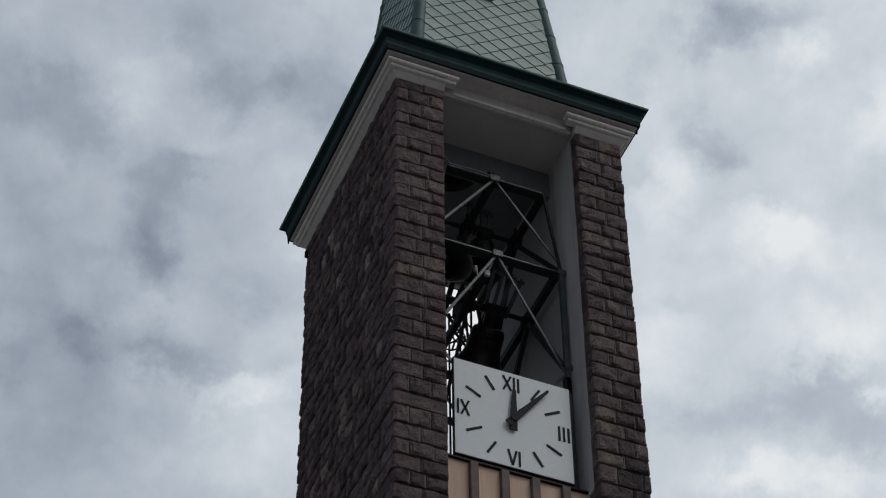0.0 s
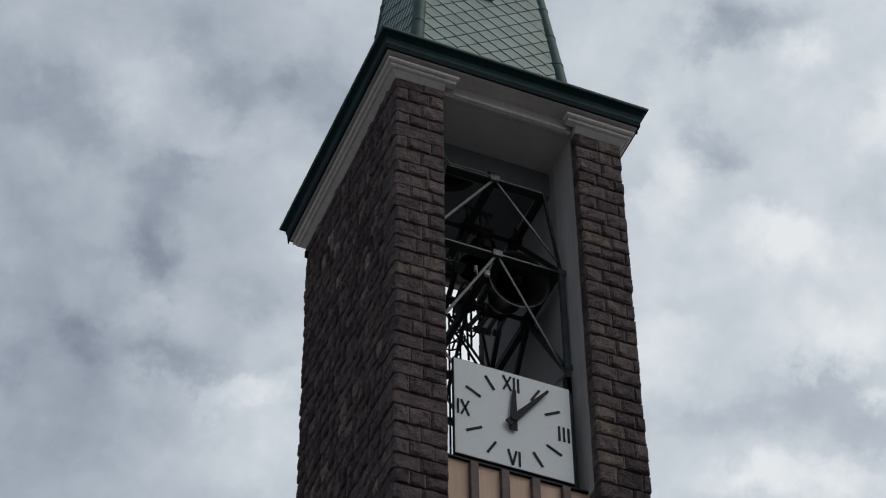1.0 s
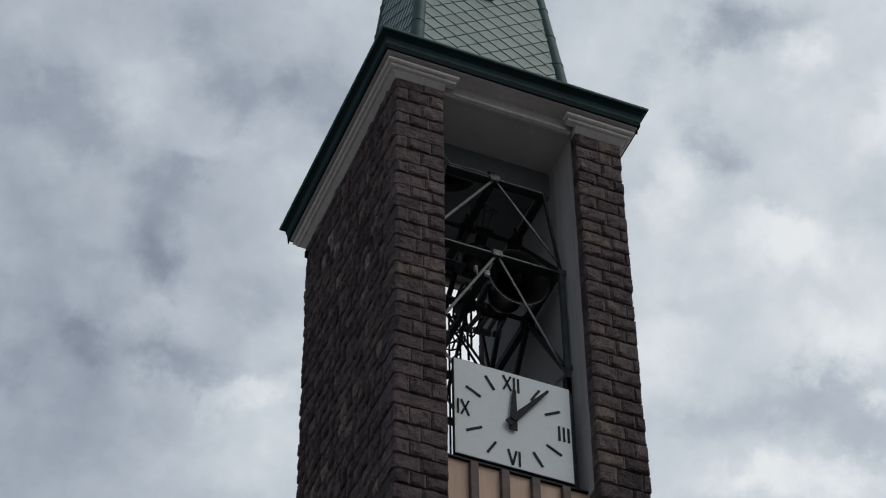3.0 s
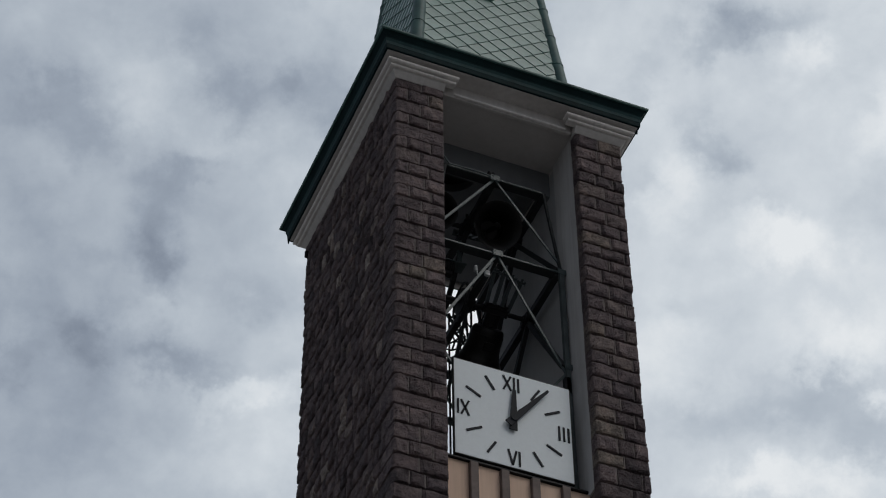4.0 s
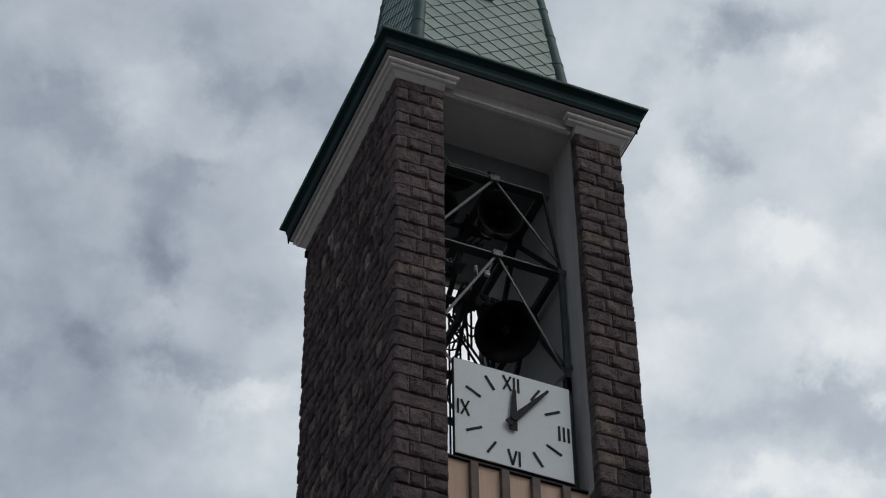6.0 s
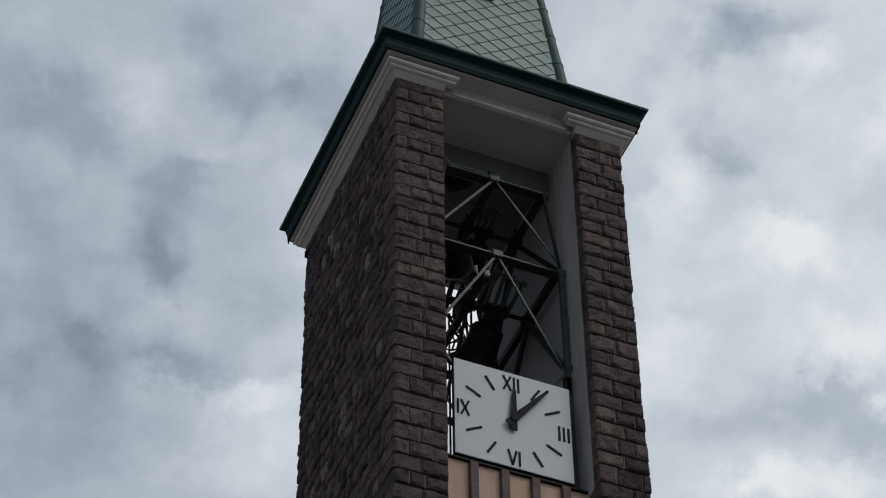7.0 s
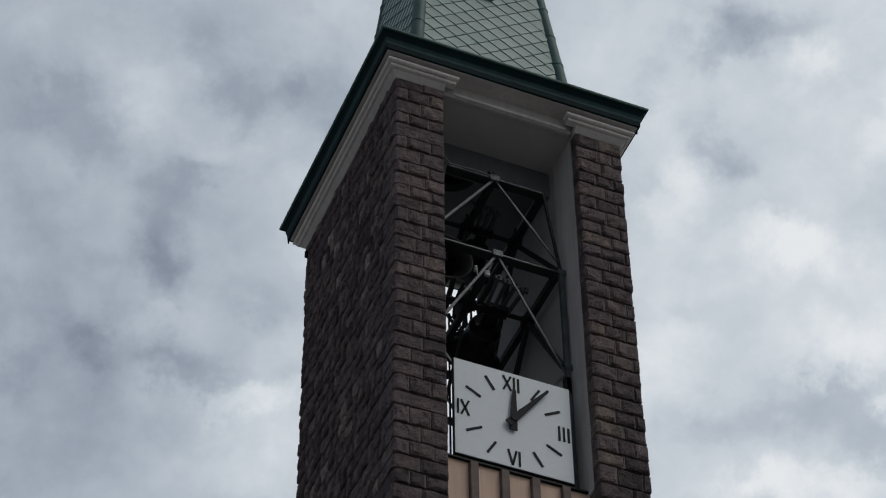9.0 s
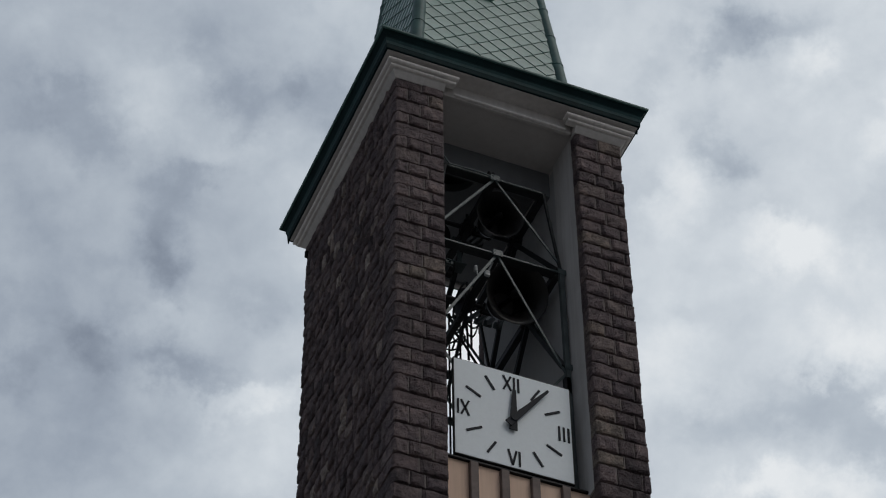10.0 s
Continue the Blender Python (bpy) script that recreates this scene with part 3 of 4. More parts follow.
def build_cornice():
    c = thing("cornice", V(0, 0, 0), "weathered grey plaster cornice with stepped pale mouldings", "cornice", "", "structure")
    strip = [(0.02, 0.136), (0.135, 0.136), (0.152, 0.146), (0.158, 0.164), (0.150, 0.182), (0.02, 0.185)]
    low = [(0.02, 0.082), (0.098, 0.082), (0.112, 0.089), (0.118, 0.102), (0.112, 0.115), (0.02, 0.118)]
    bed = [(-0.10, -0.012), (0.016, -0.012), (0.034, 0.010), (0.058, 0.045), (0.074, 0.078), (0.055, 0.086), (0.055, 0.240), (-0.10, 0.240)]
    for side in (-1, 1):
        for name, prof, past, mat, label in (("bed_mould", bed, 0.0, CORNICE, ""), ("moulding", low, 0.12, MOULD, "stepped moulding strip, caught light put into its pale grey"),
                                             ("moulding", strip, 0.15, MOULD, "stepped moulding strip, caught light put into its pale grey")):
            bm = bmesh.new()
            sweep(bm, prof, (side, past))
            part(name, bm, mat, c, label)
        bm = bmesh.new()
        x0, x1 = (0.0, PW) if side < 0 else (W - PW, W)
        add_box(bm, (x0 + 0.02, 0.09, -0.005), (x1 - 0.02, D - 0.09, 0.26))
        part("wall_head", bm, CORNICE, c)
    bm = bmesh.new()
    sweep(bm, [(-0.14, 0.238), (0.180, 0.238), (0.186, 0.244), (0.186, 0.266), (-0.14, 0.268)])
    part("eaves_board", bm, CORNICE, c)
    for y0, y1, s in ((0.045, 0.10, -1), (D - 0.10, D - 0.045, 1)):
        bm = bmesh.new()
        add_box(bm, (PW + 0.02, y0, 0.02), (W - PW - 0.02, y1, 0.245), 0.006)
        part("bay_fascia", bm, CORNICE, c)
        bm = bmesh.new()
        a, b = (y0 - 0.035, y0 + 0.004) if s < 0 else (y1 - 0.004, y1 + 0.035)
        add_box(bm, (PW + 0.15, a, 0.036), (W - PW - 0.10, b, 0.070), 0.009)
        part("moulding", bm, MOULD, c, "narrow moulding strip, caught light put into its pale grey")

    g = thing("gutter", V(0, 0, 0), "dark green sheet metal ogee gutter round the eaves", "gutter")
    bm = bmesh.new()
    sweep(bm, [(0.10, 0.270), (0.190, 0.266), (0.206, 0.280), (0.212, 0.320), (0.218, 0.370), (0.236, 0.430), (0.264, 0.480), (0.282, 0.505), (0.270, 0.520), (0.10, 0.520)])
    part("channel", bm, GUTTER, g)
    # belly: the lit band of the gutter is put into a paler green
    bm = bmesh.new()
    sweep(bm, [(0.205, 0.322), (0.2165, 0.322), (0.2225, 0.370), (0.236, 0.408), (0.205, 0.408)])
    part("belly", bm, LIP2, g, "rounded gutter belly, its lit band put into a dull green")
    for x, y in ((-0.20, D + 0.20), (W + 0.20, D * 0.04 - 0.25)):
        bm = bmesh.new()
        add_taper(bm, (x, y, 0.20), (x, y, 0.275), 0.010, 0.018, 8)
        part("spout", bm, GUTTER, g, "short dark drip spout")
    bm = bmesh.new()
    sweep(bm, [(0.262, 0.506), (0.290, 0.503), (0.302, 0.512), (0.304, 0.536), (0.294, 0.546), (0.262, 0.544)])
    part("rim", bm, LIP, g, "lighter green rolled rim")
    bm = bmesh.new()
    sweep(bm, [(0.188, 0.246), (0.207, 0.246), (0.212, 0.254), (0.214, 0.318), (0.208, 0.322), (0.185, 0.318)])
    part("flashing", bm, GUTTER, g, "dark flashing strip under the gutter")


# ---- spire ----
SB, SZ0, SZA = 1.14, 0.55, 13.25   # half width at the foot, foot and tip above the pier tops


def build_spire():
    s = thing("spire", V(CX, D / 2, SZ0), "steep square spire of pale green diamond shingles", "spire")
    H = SZA - SZ0
    bm = bmesh.new()
    base = [bm.verts.new((sx * SB, sy * SB, 0)) for sx, sy in ((-1, -1), (1, -1), (1, 1), (-1, 1))]
    tip = bm.verts.new((0, 0, H))
    for i in range(4):
        bm.faces.new((base[i], base[(i + 1) % 4], tip))
    part("deck", bm, LIP2, s, "dark green sheet deck below the shingles")
    bm = bmesh.new()
    ox, oy = W / 2 + 0.24, D / 2 + 0.24
    lo = [bm.verts.new((sx * ox, sy * oy, -0.05)) for sx, sy in ((-1, -1), (1, -1), (1, 1), (-1, 1))]
    hi = [bm.verts.new((sx * (SB - 0.02), sy * (SB - 0.02), 0.10)) for sx, sy in ((-1, -1), (1, -1), (1, 1), (-1, 1))]
    for i in range(4):
        bm.faces.new((lo[i], lo[(i + 1) % 4], hi[(i + 1) % 4], hi[i]))
    part("skirt", bm, HIP, s, "low green sheet metal skirt roof")
    for sx, sy in ((-1, -1), (1, -1), (1, 1), (-1, 1)):
        bm = bmesh.new()
        foot, top = Vector((sx * SB, sy * SB, 0)), Vector((0, 0, H))
        out = Vector((sx, sy, 0.12)).normalized()
        d = (top - foot).normalized()
        for q, r in ((0.0, 0.102), (0.5, 0.05)):
            a = foot + d * (H * q) - out * 0.055
            add_taper(bm, a, foot + d * (H * (q + 0.5)) - out * (0.055 if q == 0 else 0.03), r, r * 0.52, 18)
        for k in range(8):                     # overlapping joints of the rolled sheet
            a = foot + d * (0.15 + 0.62 * k) - out * 0.055
            add_tube(bm, a, a + d * 0.03, 0.106 - 0.0042 * k, 18)
        part("hip_cap", bm, HIP, s, "green rolled sheet hip capping", True)
    # shingles
    slope = math.hypot(H, SB)
    dw, dh = SHW, SHH
    bm = bmesh.new()
    a = [bm.verts.new(p) for p in ((0, -dh / 2 * 0.962, 0.022), (dw / 2 * 0.962, 0, 0.015), (0, dh / 2 * 0.985, 0.006), (-dw / 2 * 0.962, 0, 0.015))]
    b = [bm.verts.new((v.co.x, v.co.y, v.co.z - 0.012)) for v in a]
    bm.faces.new(a)
    for i in range(4):
        bm.faces.new((a[(i + 1) % 4], a[i], b[i], b[(i + 1) % 4]))
    tile = mesh_of("shingle", bm, SHINGLE)
    far_v, far_f = [], []
    jig = random.Random(3)
    for side in range(4):
        turn = Matrix.Rotation(radians(90 * side), 4, "Z")
        lean = math.atan2(SB, H)
        face = turn @ Matrix.Translation((0, -SB, 0)) @ Matrix.Rotation(radians(90) - lean, 4, "X")
        j = 0
        while j * dh / 2 < slope - 0.2:
            t = j * dh / 2
            half = SB * (1 - t / slope)
            n = int((half + dw) / dw) + 1
            for i in range(-n, n + 1):
                sx = i * dw + (dw / 2 if j % 2 else 0)
                if abs(sx) > half + dw * 0.5:
                    continue
                if abs(sx) > half - dw * 0.5 or t < dh * 0.5:
                    # cut along the hips
                    poly = [(sx, t - dh * 0.4925), (sx + dw * 0.4925, t), (sx, t + dh * 0.5), (sx - dw * 0.4925, t)]
                    for sg in (-1, 1):
                        out = []
                        for (xa, ya), (xb, yb) in zip(poly, poly[1:] + poly[:1]):
                            fa, fb = SB * (1 - ya / slope) - 0.03 - sg * xa, SB * (1 - yb / slope) - 0.03 - sg * xb
                            if fa >= 0:
                                out.append((xa, ya))
                            if fa * fb < 0:
                                q = fa / (fa - fb)
                                out.append((xa + (xb - xa) * q, ya + (yb - ya) * q))
                        poly = out
                        if not poly:
                            break
                    if len(poly) > 2:
                        k = len(far_v)
                        far_v += [tuple(face @ Vector((x, y, 0.006 + 0.014 * (t + dh / 2 - y) / dh))) for x, y in poly]
                        far_f.append(tuple(range(k, k + len(poly))))
                    continue
                m = face @ Matrix.Translation((sx, t, 0)) @ Matrix.Rotation(jig.uniform(-0.012, 0.012), 4, "Z")
                if (side == 0 and t < 2.5) or (side == 3 and t < 1.1):
                    ob = new("shingle", tile)
                    ob.parent = s
                    ob.matrix_basis = m
                else:
                    k = len(far_v)
                    far_v += [tuple(m @ v.co) for v in tile.vertices]
                    far_f += [tuple(k + q for q in p.vertices) for p in tile.polygons]
            j += 1
    bm = bmesh.new()
    lean = math.atan2(SB, H)
    add_box(bm, (HOOK[0] - 0.12, HOOK[1], 0.02), (HOOK[0] + 0.12, HOOK[1] + 0.02, 0.055), 0.004)
    for x in (-0.11, 0.11):
        add_box(bm, (HOOK[0] + x - 0.015, HOOK[1] + 0.02, 0.018), (HOOK[0] + x + 0.015, HOOK[1] + 0.22, 0.035), 0.003)
    bmesh.ops.transform(bm, matrix=Matrix.Translation((0, -SB, 0)) @ Matrix.Rotation(radians(90) - lean, 4, "X"), verts=bm.verts)
    part("snow_guard", bm, HIP, s, "small dark sheet snow guard")
    me = bpy.data.meshes.new("shingle_field")
    me.from_pydata(far_v, [], far_f)
    me.materials.append(SHINGLE)
    ob = new("shingle_field", me)
    ob.parent = s
    tagged(ob, "upper, rear and cut green shingles", "", "", "stuff")


SHW, SHH = 0.314, 0.262
HOOK = (0.01, 2.45)


# ---- clock ----
CLX, CLY, CLZ, CLS = 0.7934, 0.2227, -4.228, 1.4


def build_clock():
    c = thing("tower_clock", V(CLX + CLS / 2, CLY, CLZ - CLS / 2), "square white tower clock with black hour marks above the sill", "clock")
    h = CLS / 2
    bm = bmesh.new()
    add_box(bm, (-h, 0.0, -h), (h, 0.012, h), 0.003)
    part("dial", bm, DIAL, c, "white enamelled square dial")
    bm = bmesh.new()
    e = 0.012
    add_box(bm, (-h - e, 0.004, -h - e), (h + e, 0.045, h + e), 0.004)
    part("case", bm, SILL, c, "black metal case behind the dial")

    def strokes(name, segs, w, label=""):
        bm = bmesh.new()
        for (x0, z0), (x1, z1) in segs:
            add_bar(bm, (x0, -0.004, z0), (x1, -0.004, z1), w, 0.012, 0.001, (0, 1, 0))
        part(name, bm, INK, c, label)

    for k in (1, 2, 4, 5, 7, 8, 10, 11):
        a = radians(30 * k)
        u, v = math.sin(a), math.cos(a)
        strokes("hour_bar", [((u * R_IN, MID + v * R_IN), (u * R_OUT, MID + v * R_OUT))], 0.029)
    nh = 0.105                                   # half height of the numerals

    def numeral(name, cx, cz, cells):
        segs = []
        x = cx - sum(w for _, w in cells) / 2
        for ch, w in cells:
            if ch == "I":
                segs.append(((x + w / 2, cz - nh), (x + w / 2, cz + nh)))
            elif ch == "X":
                segs += [((x + 0.012, cz - nh), (x + w - 0.012, cz + nh)), ((x + 0.012, cz + nh), (x + w - 0.012, cz - nh))]
            elif ch == "V":
                segs += [((x + 0.01, cz + nh), (x + w / 2, cz - nh)), ((x + w - 0.01, cz + nh), (x + w / 2, cz - nh))]
            x += w
        strokes(name, segs, 0.024)
    numeral("numeral_twelve", -0.012, MID + NUM_Z, [("X", 0.115), ("I", 0.052), ("I", 0.052)])
    numeral("numeral_three", NUM_X, MID, [("I", 0.056), ("I", 0.056), ("I", 0.056)])
    numeral("numeral_six", -0.004, MID - NUM_Z, [("V", 0.115), ("I", 0.052)])
    numeral("numeral_nine", -NUM_X, MID, [("I", 0.052), ("X", 0.115)])

    def hand(name, deg, length, tail, w0, w1, y):
        a = radians(deg)
        d, n = Vector((math.sin(a), 0, math.cos(a))), Vector((math.cos(a), 0, -math.sin(a)))
        bm = bmesh.new()
        outline = [d * -tail + n * w0 * 0.62, d * (length * 0.25) + n * w0 * 0.5, d * length + n * w1 / 2,
                   d * length - n * w1 / 2, d * (length * 0.25) - n * w0 * 0.5, d * -tail - n * w0 * 0.62]
        f = [bm.verts.new(p + Vector((-0.012, y, MID))) for p in outline]
        g = [bm.verts.new(p + Vector((-0.012, y + 0.010, MID))) for p in outline]
        bm.faces.new(f)
        bm.faces.new(g[::-1])
        for i in range(len(f)):
            bm.faces.new((f[i], f[(i + 1) % 6], g[(i + 1) % 6], g[i]))
        part(name, bm, INK, c, "dark tapering clock hand")
    hand("hour_hand", HOUR_DEG, 0.44, 0.16, 0.078, 0.042, -0.034)
    hand("minute_hand", MIN_DEG, 0.70, 0.12, 0.076, 0.03, -0.052)
    bm = bmesh.new()
    add_tube(bm, (-0.012, -0.062, MID), (-0.012, 0.005, MID), 0.04, 16)
    part("hub", bm, INK, c)


R_IN, R_OUT, NUM_X, NUM_Z, MID = 0.445, 0.652, 0.604, 0.547, -0.017
HOUR_DEG, MIN_DEG = 2.5, 37.8


# ---- bell frame of painted steel ----
FY, RY, BY = 0.5, D - 0.5, 1.38       # front truss, rear truss, line of the bearings
Z_UP, Z_LOW = -0.71, -2.04            # upper and lower bearing beams


def build_frame():
    f = thing("steel_truss", V(CX, D / 2, -5.75), "grey-green painted steel truss carrying the bells", "truss")
    o = V(CX, D / 2, -5.75)

    def bar(name, a, b, w=0.055, h=0.055, mat=None):
        bm = bmesh.new()
        add_bar(bm, V(*a), V(*b), w, h, 0.003)
        bmesh.ops.translate(bm, vec=-o, verts=bm.verts)
        part(name, bm, mat or STEEL, f)

    def plate(x, y, z, s=0.062):
        bm = bmesh.new()
        add_box(bm, V(x - s, y - 0.035, z - s * 0.8), V(x + s, y - 0.023, z + s * 0.8), 0.004)
        for dx in (-0.55, 0.55):
            for dz in (-0.4, 0.4):
                add_tube(bm, V(x + dx * s, y - 0.046, z + dz * s), V(x + dx * s, y - 0.02, z + dz * s), 0.005, 6)
        bmesh.ops.translate(bm, vec=-o, verts=bm.verts)
        part("gusset", bm, STEEL, f, "bolted gusset plate")

    for y in (FY, RY):
        front = y == FY
        for s in (-1, 1):
            foot, mid, top = CX + s * 0.848, CX + s * 0.831, CX + s * 0.65
            bar("post", (foot, y, -5.75), (mid, y, Z_LOW), 0.06, 0.06, mat=GREYSTEEL)
            bar("post", (mid, y, Z_LOW), (top, y, Z_UP), 0.034, 0.034, mat=SHADESTEEL)
            bar("brace", (CX, y, Z_UP), (CX + s * 0.806, y, -1.87), 0.012, 0.030)
            bar("brace", (CX, y, Z_LOW), (CX + s * 0.82, y, -3.70 if s > 0 else -3.54), 0.012, 0.030)
            bar("brace", (CX, y, -4.9), (foot, y, -3.66), 0.012, 0.030)
            if not front:
                bar("post", (CX + s * 0.735, y, -5.75), (CX + s * 0.725, y, Z_LOW), 0.06, 0.06)
            plate(mid, y, Z_LOW, 0.055)
            plate(foot, y, -3.6, 0.055)
        # a narrow lit flange in front, behind it a wide web with shade in its colour
        for z, half in ((Z_UP, 0.66), (Z_LOW, 0.82)):
            bar("beam", (CX - half, y, z + 0.012), (CX + half, y, z + 0.012), 0.010, 0.026)
            bar("beam_web", (CX - half, y + 0.055, z - 0.008), (CX + half, y + 0.055, z - 0.008), 0.10, 0.012, mat=SHADESTEEL)
        bar("beam", (CX - 0.82, y, -4.93), (CX + 0.82, y, -4.93), 0.06, 0.06)
        plate(CX, y, Z_UP)
        plate(CX, y, Z_LOW)
    for x_up, x_low in ((CX, CX), (CX - 0.66, CX - 0.79), (CX + 0.66, CX + 0.79)):
        # inner beams and braces: the shade on them is put into the darker steel
        bar("bearing_beam", (x_up, FY + 0.02, Z_UP), (x_up, RY, Z_UP), 0.07, 0.08, mat=SHADESTEEL)
        bar("bearing_beam", (x_low, FY + 0.02, Z_LOW), (x_low, RY, Z_LOW), 0.07, 0.09, mat=SHADESTEEL)
        for y in (FY, RY):
            if x_up == CX and y == FY:
                continue
            bar("side_brace", (x_up, BY, Z_UP - 0.03), (x_low, y, Z_LOW + 0.03), 0.05, 0.06, mat=SHADESTEEL)
            bar("side_brace", (x_low, BY, Z_LOW - 0.03), (x_low, y, -3.6), 0.05 if x_low != CX else 0.03, 0.06 if x_low != CX else 0.035, mat=SHADESTEEL)
        for x, z in ((x_up, Z_UP), (x_low, Z_LOW)):
            bm = bmesh.new()
            add_box(bm, V(x - 0.06, BY - 0.11, z - 0.06), V(x + 0.06, BY + 0.11, z + 0.05), 0.012)
            add_box(bm, V(x - 0.05, BY - 0.08, z + 0.03), V(x + 0.05, BY + 0.08, z + 0.085), 0.01)
            add_tube(bm, V(x - 0.075, BY, z), V(x + 0.075, BY, z), 0.05, 14)
            add_bar(bm, V(x, BY - 0.03, z + 0.05), V(x, BY - 0.03, z + 0.22), 0.03, 0.03, 0.004)
            bmesh.ops.translate(bm, vec=-o, verts=bm.verts)
            part("bearing", bm, IRON, f, "dark iron bearing block")
    # a pale cable drawn along the upper beam, and two bolts standing on its middle
    bm = bmesh.new()
    pts = [V(0.70, 0.47, -0.40), V(0.825, 0.47, -0.60), V(0.883, 0.47, -0.705), V(1.02, 0.47, -0.698), V(1.144, 0.47, -0.695), V(1.271, 0.47, -0.690), V(1.36, 0.47, -0.694), V(1.43, 0.47, -0.71)]
    for p, q in zip(pts, pts[1:]):
        add_tube(bm, p, q, 0.011, 6)
    bmesh.ops.translate(bm, vec=-o, verts=bm.verts)
    part("cable", bm, STEEL, f, "pale cable along the upper beam")
    for x in (CX - 0.075, CX - 0.02):
        bm = bmesh.new()
        add_tube(bm, V(x, 0.49, Z_UP + 0.02), V(x, 0.49, Z_UP + 0.10), 0.012, 8)
        add_tube(bm, V(x, 0.49, Z_UP + 0.06), V(x, 0.49, Z_UP + 0.085), 0.022, 6)
        bmesh.ops.translate(bm, vec=-o, verts=bm.verts)
        part("bolt", bm, IRON, f)
    # two small pale plates under the middle bearing beam
    for x, y, z, w, h in ((1.402, 0.60, -2.297, 0.034, 0.045), (1.437, 1.00, -1.823, 0.022, 0.05)):
        bm = bmesh.new()
        add_box(bm, V(x - w, y - 0.02, z - h), V(x + w, y + 0.02, z + h), 0.008)
        add_tube(bm, V(x, y, z), V(CX, y, Z_LOW), 0.012, 8)
        bmesh.ops.translate(bm, vec=-o, verts=bm.verts)
        part("pale_plate", bm, PALE_STEEL, f, "small pale plate under the beam")
    # dark block for the gusset at the front post's foot, its shade put into colour
    bm = bmesh.new()
    add_box(bm, V(CX + 0.79, FY - 0.03, -4.02), V(CX + 0.87, FY + 0.05, -3.76), 0.01)
    bmesh.ops.translate(bm, vec=-o, verts=bm.verts)
    part("bracket", bm, IRON, f, "gusset block at the foot of the brace, its shade put into dark iron")


# ---- bells ----
def build_bell(name, at, R, H, reach_l, reach_r, strap, label, wheel, lean=-0.02):
    """A bell hung below its yoke; its origin is the swinging axle."""
    b = thing(name, V(*at), label, "bell", "bells in the tower")
    top = -0.50 * R
    prof = [(0.0, 0.0), (0.30, 0.0), (0.44, -0.02), (0.49, -0.07), (0.51, -0.14), (0.515, -0.17), (0.53, -0.175), (0.53, -0.20), (0.52, -0.21),
            (0.525, -0.38), (0.55, -0.54), (0.60, -0.68), (0.65, -0.72), (0.66, -0.75), (0.73, -0.84), (0.84, -0.915), (0.96, -0.975), (1.0, -1.0),
            (0.96, -0.998), (0.88, -0.955), (0.76, -0.88), (0.57, -0.68), (0.49, -0.42), (0.46, -0.18), (0.38, -0.07), (0.0, -0.05)]
    bm = bmesh.new()
    add_lathe(bm, [(r * R, top + z * H) for r, z in prof], 48)
    part("bell_body", bm, BRONZE, b, "dark cast bronze bell", True)
    bm = bmesh.new()
    add_box(bm, (-0.16 * R, -0.012, top - 0.50 * H), (0.16 * R, 0.012, top - 0.30 * H), 0.004)
    bmesh.ops.translate(bm, vec=(0, -0.53 * R, 0), verts=bm.verts)
    part("relief_plate", bm, BRONZE, b, "small cast relief on the bell")
    bm = bmesh.new()
    add_bar(bm, (-0.38 * R, 0, 0), (0.38 * R, 0, 0), 0.22 * R, 0.20 * R, 0.012)
    add_tube(bm, (0, 0, -0.08 * R), (0, 0, -0.53 * R), 0.24 * R, 14)
    add_bar(bm, (-0.34 * R, 0, 0.14 * R), (0.34 * R, 0, 0.14 * R), 0.2 * R, 0.12 * R, 0.01)
    part("yoke", bm, IRON, b, "dark iron yoke")
    bm = bmesh.new()
    add_tube(bm, (-reach_l, 0, 0), (reach_r, 0, 0), 0.03, 12)
    part("axle", bm, IRON, b)
    for i in range(4):
        k = (i - 1.5) / 1.5
        bm = bmesh.new()
        p, q = Vector((k * 0.34 * R + lean * 0.6, 0, -0.1 * R)), Vector((k * 0.46 * R + lean, 0, strap - 0.03 * k))
        add_bar(bm, p, q, 0.040, 0.055, 0.004, (0, 1, 0))
        d = (q - p).normalized()
        add_bar(bm, q + Vector((-0.045, 0, 0)), q + Vector((0.045, 0, 0)), 0.06, 0.035, 0.008)
        add_tube(bm, q - d * 0.02, q + d * 0.05, 0.016, 8)
        # straps: the light on their faces is put into a paler grey than the yoke
        part("strap", bm, GREYSTEEL, b, "iron strap with a bolted head, light on it put into its grey")
    bm = bmesh.new()
    add_tube(bm, (0, 0, top - 0.06 * H), (0, 0, top - 0.95 * H), 0.028 + 0.02 * R, 10)
    add_lathe(bm, [(0.0, top - 0.74 * H), (0.10 * R, top - 0.78 * H), (0.15 * R, top - 0.88 * H), (0.10 * R, top - 0.98 * H), (0.05 * R, top - 1.06 * H), (0.0, top - 1.08 * H)], 16)
    part("clapper", bm, IRON, b, "iron clapper inside the bell", True)
    if wheel:
        wr, x = wheel, reach_r * 0.84
        bm = bmesh.new()
        seg = 36
        for i in range(seg):
            a0, a1 = 2 * math.pi * i / seg, 2 * math.pi * (i + 1) / seg
            add_bar(bm, (x, wr * math.cos(a0), wr * math.sin(a0)), (x, wr * math.cos(a1), wr * math.sin(a1)), 0.026, 0.014, 0)
        add_tube(bm, (x - 0.012, 0, 0), (x + 0.012, 0, 0), wr * 0.72, 28)
        w = part("drive_wheel", bm, IRON, b, "dark iron rope wheel")
        for i in range(6):
            a = math.pi * i / 3 + 0.3
            bm = bmesh.new()
